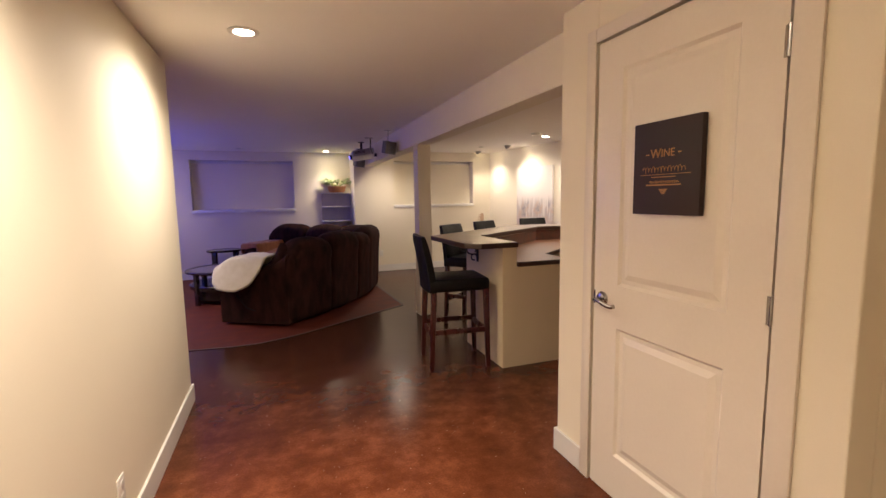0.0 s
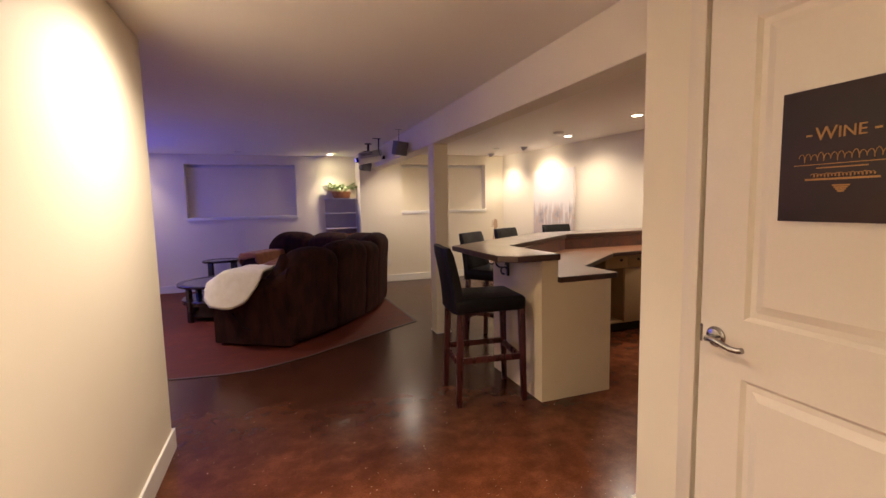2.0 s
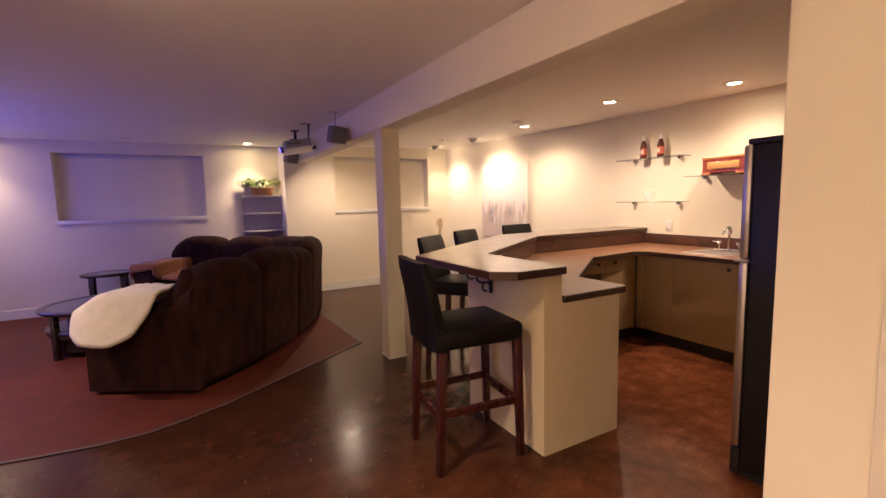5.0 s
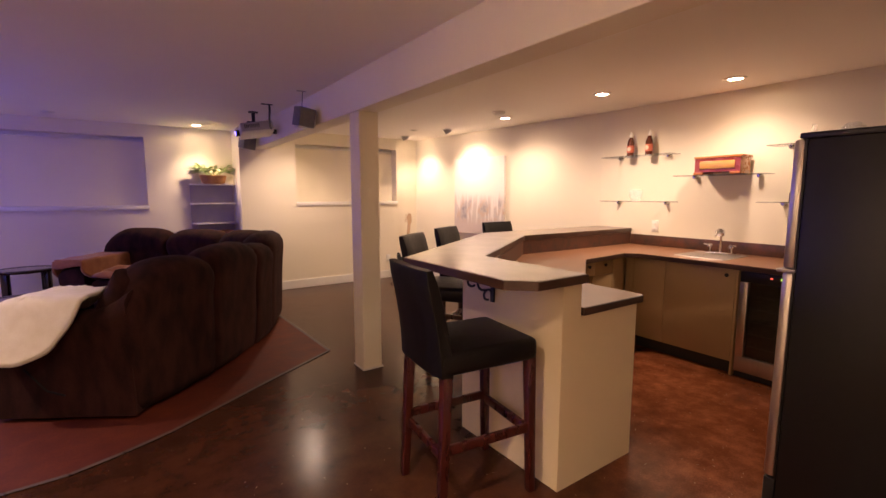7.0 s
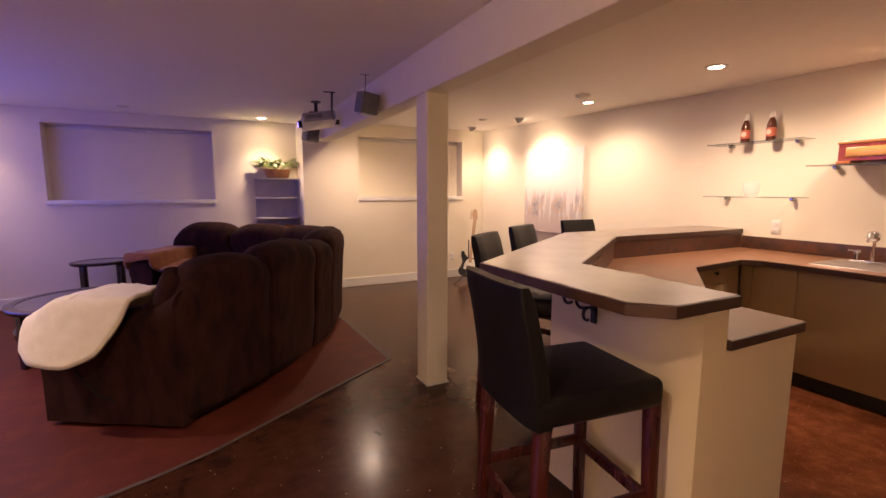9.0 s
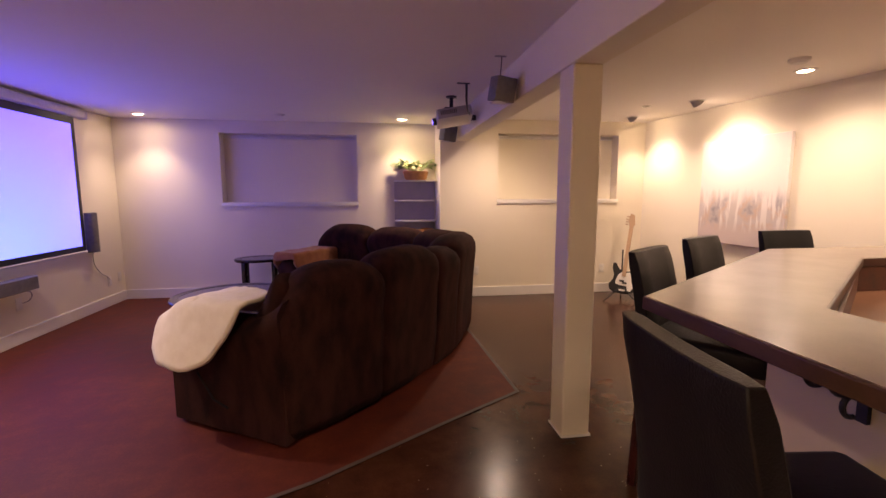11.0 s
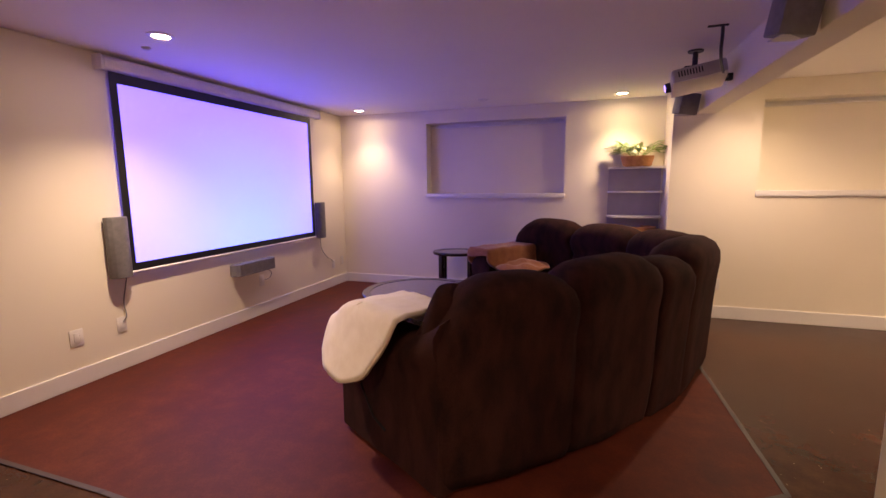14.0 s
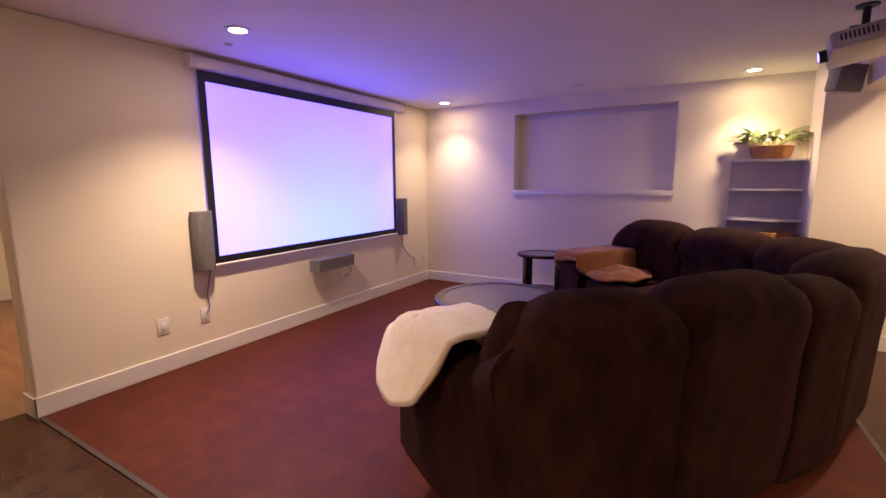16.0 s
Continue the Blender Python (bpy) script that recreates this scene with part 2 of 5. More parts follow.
M = {
    "wall": mat("wall_paint", (0.80, 0.738, 0.590), (0.77, 0.708, 0.560), 0.62, scale=1.4, fine=240, bump=0.10),
    "ceiling": mat("ceiling_paint", (0.88, 0.84, 0.77), (0.86, 0.82, 0.75), 0.85, scale=1.2, fine=160, bump=0.25),
    "trim": mat("trim_paint", (0.76, 0.74, 0.69), (0.72, 0.70, 0.65), 0.38, scale=3, fine=60, bump=0.05),
    "door": mat("door_paint", (0.76, 0.70, 0.60), (0.72, 0.66, 0.56), 0.35, scale=2, fine=80, bump=0.05),
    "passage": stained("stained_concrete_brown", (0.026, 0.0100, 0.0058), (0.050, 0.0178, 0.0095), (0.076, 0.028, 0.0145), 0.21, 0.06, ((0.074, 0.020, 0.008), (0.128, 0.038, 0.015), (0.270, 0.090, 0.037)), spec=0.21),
    "red": stained("stained_concrete_red", (0.058, 0.0100, 0.0050), (0.090, 0.0175, 0.0080), (0.148, 0.035, 0.015), 0.62, 0.0, spec=0.22),
    "groove": mat("saw_cut_line", (0.06, 0.045, 0.04), (0.09, 0.07, 0.06), 0.6),
    "plank": mat("oak_floor", (0.30, 0.15, 0.07), (0.20, 0.09, 0.04), 0.35, scale=2, fine=30, stretch=(1, 8, 1)),
    "laminate": mat("bar_laminate", (0.150, 0.090, 0.060), (0.105, 0.062, 0.042), 0.30, scale=5, fine=150, bump=0.04, spread=0.05, coat=0.5),
    "edge": mat("bar_edge", (0.070, 0.034, 0.022), (0.045, 0.022, 0.015), 0.35, scale=8, fine=100),
    "splash": mat("slate_laminate", (0.050, 0.033, 0.027), (0.125, 0.048, 0.028), 0.34, scale=13, fine=60, spread=0.05, bump=0.03),
    "worktop": mat("rust_laminate", (0.180, 0.085, 0.045), (0.230, 0.110, 0.058), 0.34, scale=6, fine=150, spread=0.03, bump=0.02, spec=0.3),
    "barpaint": mat("bar_paint", (0.68, 0.575, 0.385), (0.65, 0.545, 0.36), 0.55, scale=1.4, fine=240, bump=0.08),
    "cabinet": mat("cabinet_laminate", (0.42, 0.295, 0.155), (0.39, 0.27, 0.14), 0.42, scale=2, fine=120, bump=0.04),
    "dark": mat("near_black", (0.02, 0.016, 0.013), None, 0.6),
    "cooler": mat("cooler_lining", (0.085, 0.068, 0.056), (0.05, 0.04, 0.034), 0.5, scale=3),
    "steel": mat("brushed_steel", (0.58, 0.54, 0.51), (0.48, 0.44, 0.42), 0.36, 1.0, scale=2, fine=60, stretch=(6, 6, 0.2), bump=0, spread=0.04),
    "chrome": mat("chrome", (0.75, 0.74, 0.73), None, 0.09, 1.0, bump=0, spread=0.03),
    "nickel": mat("satin_nickel", (0.42, 0.40, 0.38), None, 0.22, 1.0, bump=0, spread=0.04),
    "black": mat("black_enamel", (0.005, 0.005, 0.005), (0.008, 0.008, 0.008), 0.45, scale=30, fine=300, bump=0.2),
    "plastic": mat("black_plastic", (0.012, 0.012, 0.013), None, 0.42),
    "leather": mat("black_leather", (0.004, 0.0035, 0.0035), (0.008, 0.007, 0.007), 0.40, scale=9, fine=220, bump=0.5, spec=0.2),
    "cherry": mat("cherry_stained_wood", (0.036, 0.006, 0.005), (0.052, 0.0085, 0.006), 0.28, scale=4, fine=50, stretch=(6, 6, 1), coat=0.3, bump=0.08),
    "espresso": mat("espresso_wood", (0.012, 0.007, 0.006), (0.022, 0.013, 0.010), 0.25, scale=5, fine=60, coat=0.3, bump=0.06),
    "velour": mat("chocolate_velour", (0.015, 0.0054, 0.0040), (0.046, 0.0155, 0.0120), 0.95, scale=7, fine=170, bump=0.6, spec=0.15, stretch=(1.6, 1.6, 0.6)),
    "seam": mat("sofa_seam", (0.006, 0.003, 0.002), None, 0.9),
    "blanket": mat("cream_fleece", (0.86, 0.81, 0.65), (0.77, 0.71, 0.54), 0.95, scale=14, fine=170, sheen=0.3, bump=1.0),
    "throw": mat("rust_throw", (0.25, 0.085, 0.032), (0.33, 0.13, 0.05), 0.95, scale=16, fine=170, sheen=0.2, bump=1.0),
    "speaker": mat("grey_speaker_grille", (0.17, 0.16, 0.155), (0.13, 0.125, 0.12), 0.6, scale=30, fine=500, bump=0.4),
    "silver": mat("silver_plastic", (0.45, 0.43, 0.42), None, 0.4, bump=0.05),
    "offwhite": mat("white_plastic", (0.78, 0.75, 0.68), None, 0.4, bump=0.02),
    "terracotta": mat("woven_pot", (0.66, 0.34, 0.13), (0.48, 0.21, 0.08), 0.8, scale=20, fine=60, bump=0.7),
    "leaf": mat("leaf_green", (0.16, 0.30, 0.06), (0.32, 0.46, 0.14), 0.45, scale=12, fine=50),
    "pale_leaf": mat("leaf_pale", (0.80, 0.84, 0.56), (0.46, 0.58, 0.24), 0.45, scale=18, fine=50),
    "cedar": mat("varnished_cedar", (0.40, 0.13, 0.040), (0.52, 0.22, 0.075), 0.28, scale=4, fine=60, stretch=(8, 1, 8), coat=0.4, bump=0.06),
    "redwood": mat("varnished_redwood", (0.22, 0.035, 0.020), (0.30, 0.06, 0.03), 0.28, coat=0.4),
    "paleplank": mat("varnished_pine", (0.62, 0.33, 0.11), (0.55, 0.27, 0.09), 0.28, coat=0.4, stretch=(8, 1, 8)),
    "amber": mat("amber_bottle_glass", (0.10, 0.022, 0.008), (0.06, 0.012, 0.005), 0.12, bump=0, coat=0.6),
    "maple": mat("maple_neck", (0.50, 0.35, 0.22), (0.42, 0.28, 0.17), 0.3, scale=4, fine=60, coat=0.3),
    "label": mat("red_label", (0.50, 0.13, 0.07), (0.42, 0.09, 0.05), 0.5),
    "paper": mat("pale_label", (0.62, 0.52, 0.40), None, 0.6),
    "shelfglass": thin_glass("shelf_glass", (0.10, 0.12, 0.11), 0.45),
    "clear": thin_glass("clear_glass", (0.75, 0.75, 0.75), 0.16),
    "smoked": glass("smoked_glass", (0.72, 0.70, 0.68), 0.05),
    "frost": mat("table_glass", (0.075, 0.065, 0.075), (0.06, 0.052, 0.06), 0.14, bump=0, coat=0.5),
    "sign": mat("sign_canvas", (0.022, 0.013, 0.012), (0.034, 0.013, 0.012), 0.6, scale=5, fine=300, bump=0.3),
    "gold": mat("gold_ink", (0.42, 0.22, 0.055), (0.34, 0.16, 0.04), 0.5),
    # this grey includes the shade that falls behind the corner shelves
    "shaded_back": mat("shaded_shelf_back", (0.46, 0.41, 0.43), (0.40, 0.36, 0.38), 0.6),
    "cord": mat("grey_cord", (0.20, 0.19, 0.18), None, 0.6),
    "lamp": glow("lamp_disc", (1.0, 0.76, 0.52), 50.0),
    "violetdot": glow("projector_lens_glow", (0.12, 0.10, 1.0), 6.0),
    "reddot": glow("red_indicator", (1.0, 0.05, 0.03), 2.0),
    "greendot": glow("green_display", (0.45, 1.0, 0.05), 2.0),
}


def screen_mat():
    """The projected picture: an empty blue-violet field, whiter in the middle."""
    m, nt, p = nodes_of("projected_field")
    n, l = nt.nodes, nt.links
    co, mp, gr = n.new("ShaderNodeTexCoord"), n.new("ShaderNodeMapping"), n.new("ShaderNodeTexGradient")
    gr.gradient_type = "SPHERICAL"
    mp.inputs["Location"].default_value = (0, -0.05, -0.08)
    mp.inputs["Scale"].default_value = (0, 0.55, 0.75)
    l.new(co.outputs["Object"], mp.inputs["Vector"])
    l.new(mp.outputs["Vector"], gr.inputs["Vector"])
    ramp = n.new("ShaderNodeValToRGB")
    ramp.color_ramp.elements[0].color, ramp.color_ramp.elements[1].color = (0.100, 0.070, 1.0, 1), (0.098, 0.160, 1.0, 1)
    ramp.color_ramp.elements[0].position, ramp.color_ramp.elements[1].position = 0.1, 0.85
    l.new(gr.outputs["Fac"], ramp.inputs["Fac"])
    p.inputs["Base Color"].default_value = (0.5, 0.5, 0.5, 1)
    l.new(ramp.outputs["Color"], p.inputs["Emission Color"])
    p.inputs["Emission Strength"].default_value = SCREEN
    return m


def painting_mat():
    """A pale abstract: white sky, a band of grey, ochre and brown, and white upright strokes."""
    m, nt, p = nodes_of("abstract_painting")
    n, l = nt.nodes, nt.links
    co, sep = n.new("ShaderNodeTexCoord"), n.new("ShaderNodeSeparateXYZ")
    l.new(co.outputs["Object"], sep.inputs[0])
    mp, strokes, cloud = n.new("ShaderNodeMapping"), n.new("ShaderNodeTexNoise"), n.new("ShaderNodeTexNoise")
    mp.inputs["Scale"].default_value = (1, 11, 1.6)
    strokes.inputs["Scale"].default_value, strokes.inputs["Detail"].default_value = 1.6, 4
    cloud.inputs["Scale"].default_value, cloud.inputs["Detail"].default_value = 5, 6
    l.new(co.outputs["Object"], mp.inputs["Vector"])
    l.new(mp.outputs["Vector"], strokes.inputs["Vector"])
    l.new(co.outputs["Object"], cloud.inputs["Vector"])
    sky = n.new("ShaderNodeMapRange")
    sky.inputs["From Min"].default_value, sky.inputs["From Max"].default_value = -0.12, 0.06
    wob = n.new("ShaderNodeMath")
    wob.operation = "MULTIPLY_ADD"
    wob.inputs[1].default_value = 0.35
    l.new(strokes.outputs["Fac"], wob.inputs[0])
    l.new(sep.outputs["Z"], wob.inputs[2])
    off = n.new("ShaderNodeMath")
    off.inputs[1].default_value = -0.12
    l.new(wob.outputs[0], off.inputs[0])
    l.new(off.outputs[0], sky.inputs["Value"])
    ramp = n.new("ShaderNodeValToRGB")
    e = ramp.color_ramp.elements
    e[0].position, e[0].color = 0.34, (0.26, 0.24, 0.27, 1)
    e[1].position, e[1].color = 0.66, (0.55, 0.50, 0.47, 1)
    for pos, c in ((0.42, (0.46, 0.41, 0.40)), (0.49, (0.55, 0.42, 0.33)), (0.56, (0.52, 0.47, 0.46))):
        k = e.new(pos)
        k.color = (*c, 1)
    l.new(cloud.outputs["Fac"], ramp.inputs["Fac"])
    st = n.new("ShaderNodeMapRange")
    st.inputs["From Min"].default_value, st.inputs["From Max"].default_value = 0.53, 0.60
    l.new(strokes.outputs["Fac"], st.inputs["Value"])
    m1, m2 = n.new("ShaderNodeMix"), n.new("ShaderNodeMix")
    m1.data_type = m2.data_type = "RGBA"
    l.new(st.outputs["Result"], m1.inputs["Factor"])
    l.new(ramp.outputs["Color"], m1.inputs["A"])
    m1.inputs["B"].default_value = (0.70, 0.66, 0.62, 1)
    l.new(sky.outputs["Result"], m2.inputs["Factor"])
    l.new(m1.outputs["Result"], m2.inputs["A"])
    m2.inputs["B"].default_value = (0.74, 0.70, 0.66, 1)
    low = n.new("ShaderNodeMapRange")
    low.inputs["From Min"].default_value, low.inputs["From Max"].default_value = -0.30, -0.44
    l.new(sep.outputs["Z"], low.inputs["Value"])
    m3 = n.new("ShaderNodeMix")
    m3.data_type = "RGBA"
    l.new(low.outputs["Result"], m3.inputs["Factor"])
    l.new(m2.outputs["Result"], m3.inputs["A"])
    m3.inputs["B"].default_value = (0.56, 0.47, 0.44, 1)
    l.new(m3.outputs["Result"], p.inputs["Base Color"])
    p.inputs["Roughness"].default_value = 0.6
    return m


M["field"], M["painting"] = screen_mat(), painting_mat()


# ---- mesh helpers ----
def box(bm, x0, x1, y0, y1, z0, z1, bev=0.0):
    r = bmesh.ops.create_cube(bm, size=1)
    vs = r["verts"]
    for v in vs:
        v.co = Vector(((x0 + x1) / 2 + v.co.x * (x1 - x0), (y0 + y1) / 2 + v.co.y * (y1 - y0), (z0 + z1) / 2 + v.co.z * (z1 - z0)))
    if bev:
        es = list({e for v in vs for e in v.link_edges})
        r2 = bmesh.ops.bevel(bm, geom=es, offset=bev, segments=3 if bev > 0.012 else 2, affect="EDGES", profile=0.5)
        vs = list({v for f in r2["faces"] for v in f.verts} | {v for v in vs if v.is_valid})
    return vs


def move(vs, m):
    for v in vs:
        v.co = m @ v.co


def rod(bm, a, b, r0, r1=None, seg=12):
    """A round bar from a to b."""
    a, b = Vector(a), Vector(b)
    r1 = r0 if r1 is None else r1
    d = b - a
    vs = bmesh.ops.create_cone(bm, cap_ends=True, segments=seg, radius1=r0, radius2=r1, depth=d.length)["verts"]
    move(vs, Matrix.Translation((a + b) / 2) @ d.to_track_quat("Z", "Y").to_matrix().to_4x4())
    return vs


def tube(bm, pts, r, seg=8):
    """A round tube along points, with capped ends."""
    pts = [Vector(p) for p in pts]
    rings = []
    for i, p in enumerate(pts):
        d = (pts[min(i + 1, len(pts) - 1)] - pts[max(i - 1, 0)]).normalized()
        u = d.orthogonal().normalized() if i == 0 else (u - d * u.dot(d)).normalized()
        w = d.cross(u)
        rings.append([bm.verts.new(p + (u * math.cos(k * math.tau / seg) + w * math.sin(k * math.tau / seg)) * r) for k in range(seg)])
    for a, b in zip(rings, rings[1:]):
        for k in range(seg):
            bm.faces.new((a[k], a[(k + 1) % seg], b[(k + 1) % seg], b[k]))
    bm.faces.new(rings[0][::-1])
    bm.faces.new(rings[-1])


def lathe(bm, prof, at=(0, 0, 0), seg=24):
    """Turns a profile of (radius, height) about the vertical."""
    at = Vector(at)
    rings = []
    for r, z in prof:
        if r < 1e-5:
            rings.append([bm.verts.new(at + Vector((0, 0, z)))])
        else:
            rings.append([bm.verts.new(at + Vector((r * math.cos(k * math.tau / seg), r * math.sin(k * math.tau / seg), z))) for k in range(seg)])
    made = [v for r in rings for v in r]
    for a, b in zip(rings, rings[1:]):
        for k in range(seg):
            k2 = (k + 1) % seg
            if len(a) == 1 and len(b) == 1:
                continue
            if len(a) == 1:
                bm.faces.new((a[0], b[k2], b[k]))
            elif len(b) == 1:
                bm.faces.new((a[k], a[k2], b[0]))
            else:
                bm.faces.new((a[k], a[k2], b[k2], b[k]))
    return made


def prism(bm, poly, z0, z1):
    """A flat plate of any outline."""
    lo, hi = [bm.verts.new((x, y, z0)) for x, y in poly], [bm.verts.new((x, y, z1)) for x, y in poly]
    bm.faces.new(lo[::-1])
    bm.faces.new(hi)
    n = len(poly)
    for i in range(n):
        bm.faces.new((lo[i], lo[(i + 1) % n], hi[(i + 1) % n], hi[i]))


def thing(name, at, yaw=0.0, label="", category="", group="", kind=""):
    ob = new(name)
    ob.matrix_basis = pose(*at, 0, 0, yaw)
    ob.empty_display_size = 0.1
    return tagged(ob, label, category, group, kind)


def part(name, bm, material, parent=None, label="", smooth=0, bev=0.0, kind="", at=None):
    """Links a bmesh as one mesh object under a thing."""
    bmesh.ops.recalc_face_normals(bm, faces=bm.faces)
    me = bpy.data.meshes.new(name)
    bm.to_mesh(me)
    bm.free()
    me.materials.append(M[material] if isinstance(material, str) else material)
    ob = new(name, me)
    ob.parent = parent
    if smooth:
        me.shade_smooth()
        me.set_sharp_from_angle(angle=radians(smooth))
    if bev:
        b = ob.modifiers.new("bevel", "BEVEL")
        b.width, b.segments, b.limit_method = bev, 2, "ANGLE"
    if at:
        ob.location = at
    return tagged(ob, label, kind=kind)


def simple(name, parent, material, *boxes, bev=0.0, label="", smooth=40):
    bm = bmesh.new()
    for b in boxes:
        box(bm, *b, bev=bev)
    return part(name, bm, material, parent, label, smooth if bev else 0)


def structure(name, material, boxes=(), poly=None, bev=0.0, label=""):
    bm = bmesh.new()
    for b in boxes:
        box(bm, *b)
    if poly:
        prism(bm, *poly)
    return part(name, bm, material, None, label, kind="structure", bev=bev)


# ---- the large structure ----
WX, NY, NB, EX, HL, HR = -1.35, 11.51, 11.00, 5.76, 0.69, 2.69
JX = 2.645      # where the end wall steps forward on the bar side
BEND = 7.60     # from here the wall behind the bar leans in
SKEW = 0.103


def east(y):
    """The face of the leaning part of the east wall."""
    return EX - SKEW * max(0.0, y - BEND)


# floors
CURVE = [(-1.345, 7.28), (-0.1, 7.27), (0.25, 7.25), (0.55, 7.20), (0.85, 7.165), (1.08, 7.18), (1.3, 7.26), (1.53, 7.37), (1.9, 7.61), (2.19, 7.8), (2.77, 8.16), (2.73, 9.3), (2.645, 11.0), (2.645, 11.505)]
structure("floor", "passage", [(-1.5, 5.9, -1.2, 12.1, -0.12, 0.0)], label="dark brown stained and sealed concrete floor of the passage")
structure("floor_theatre", "red", poly=([(-1.345, 11.505)] + CURVE, 0.0, 0.004), label="matt red stained concrete floor of the screen corner")
bm = bmesh.new()
for (xa, ya), (xb, yb) in zip(CURVE, CURVE[1:]):
    d = Vector((xb - xa, yb - ya, 0)).normalized() * 0.012
    nrm = Vector((-d.y, d.x, 0))
    a, b = Vector((xa, ya, 0.0045)) - d * 0.4, Vector((xb, yb, 0.0045)) + d * 0.4
    q = [a + nrm, a - nrm, b - nrm, b + nrm]
    lo = [bm.verts.new(v) for v in q]
    hi = [bm.verts.new(v + Vector((0, 0, 0.002))) for v in q]
    bm.faces.new(lo[::-1])
    bm.faces.new(hi)
    for i in range(4):
        bm.faces.new((lo[i], lo[(i + 1) % 4], hi[(i + 1) % 4], hi[i]))
part("floor_joint", bm, "groove", kind="structure", label="dark saw-cut line between two floor colours")
structure("floor_far_room", "plank", [(-5.2, -1.5, 4.0, 9.2, -0.12, 0.0)], label="brown wooden floor of the room beyond")
structure("ceiling", "ceiling", [(-5.2, 5.9, -1.2, 12.1, CEIL, CEIL + 0.2)], label="warm white lightly textured ceiling")
# walls
structure("wall_west", "wall", [(-1.49, WX, 7.27, 12.1, 0, CEIL)], bev=0.012, label="cream painted wall behind the projection screen")
AX0, AX1, AZ0, AZ1 = -0.115, 1.600, 1.225, 2.108
structure("wall_north", "wall", [(WX, AX0, NY, 12.1, 0, CEIL), (AX1, JX, NY, 12.1, 0, CEIL), (AX0, AX1, NY, 12.1, 0, AZ0), (AX0, AX1, NY, 12.1, AZ1, CEIL)], label="cream painted end wall with a shallow window recess")
BX0, BX1, BZ0, BZ1 = 3.395, 5.03, 1.258, 2.095
structure("wall_north_bar", "wall", [(JX, BX0, NB, 12.1, 0, CEIL), (BX1, 5.9, NB, 12.1, 0, CEIL), (BX0, BX1, NB, 12.1, 0, BZ0), (BX0, BX1, NB, 12.1, BZ1, CEIL)], label="cream painted end wall of the bar side with a window recess")
structure("wall_east", "wall", poly=([(EX, 4.48), (5.9, 4.48), (5.9, NB), (east(NB), NB), (EX, BEND)], 0, CEIL), label="cream painted wall behind the bar")
structure("wall_bar_south", "wall", [(HR + 0.12, EX, 4.47, 4.575, 0, CEIL)], label="cream painted wall beside the black fridge")
structure("wall_hall_right", "wall", [(HR, HR + 0.12, 3.28, 3.483, 0, CEIL), (HR + 0.12, HR + 0.25, 3.28, 3.40, 0, CEIL), (HR + 0.25, HR + 0.37, -1.1, 3.40, 0, CEIL), (HR, HR + 0.12, 4.305, 4.575, 0, CEIL), (HR, HR + 0.12, 3.483, 4.305, 2.05, CEIL)], bev=0.006, label="cream painted hall wall with a door in it")
structure("wall_hall_left", "wall", [(0.57, HL, -1.1, 6.0, 0, CEIL)], bev=0.012, label="cream painted hall wall lit by ceiling lamps")
structure("wall_far_room", "wall", [(-5.2, 0.57, 5.88, 6.0, 0, CEIL), (-5.2, -5.1, 6.0, 9.2, 0, CEIL), (-5.1, -1.49, 9.1, 9.2, 0, CEIL)], label="cream painted walls of the room beyond")
structure("wall_hall_end", "wall", [(HL, HR + 0.25, -1.2, -1.1, 0, CEIL)], label="cream painted wall closing the hall")
# unseen filler behind the door, added so that no light leaks through
structure("unseen_door_backing", "dark", [(2.811, 2.9, 3.41, 4.46, 0, CEIL)], label="unseen near-black backing behind the closed door")
structure("beam", "wall", [(2.83, 3.0, 4.575, NB, 1.99, CEIL)], bev=0.006, label="cream boxed ceiling beam between the bar and the seating")
structure("column", "wall", [(2.835, 2.995, 7.57, 7.745, 0, 1.99)], bev=0.01, label="square cream boxed column under the beam")
# baseboards
def base(*boxes):
    structure("baseboard", "trim", boxes, bev=0.004, label="white painted tall flat baseboard")
BT, BH = 0.014, 0.125
base((WX, WX + BT, 7.256, NY - BT, 0.004, BH), (-1.504, WX + BT, 7.256, 7.27, 0.0, BH))
base((WX, JX - BT, NY - BT, NY, 0.004, BH), (JX - BT, JX, NB - BT, NY - BT, 0.004, BH))
base((JX, east(NB) - BT, NB - BT, NB, 0.0, BH))
structure("baseboard", "trim", poly=([(EX - BT, BEND), (EX, BEND), (east(NB), NB), (east(NB) - BT, NB)], 0.0, BH), bev=0.004, label="white painted tall flat baseboard")
base((HL, HL + BT, -1.1, 6.0 + BT, 0.003, BH), (0.57, HL, 6.0, 6.0 + BT, 0.0, BH))
base((HR - BT, HR, 4.365, 4.575 + BT, 0.003, BH), (HR - BT, HR, 3.28 - BT, 3.388, 0.003, BH), (HR, HR + 0.25, 3.28 - BT, 3.28, 0.003, BH), (HR + 0.25 - BT, HR + 0.25, -1.1, 3.28 - BT, 0.003, BH), (HR, 3.6, 4.575, 4.575 + BT, 0.004, BH))
base((-5.1, -5.086, 6.0, 9.1, 0.0, BH))
# column foot bead
structure("column_bead", "trim", [(2.829, 3.001, 7.564, 7.57, 0, 0.012), (2.829, 2.835, 7.57, 7.751, 0, 0.012), (2.995, 3.001, 7.57, 7.751, 0, 0.012)], label="thin caulk bead round the foot of the column")


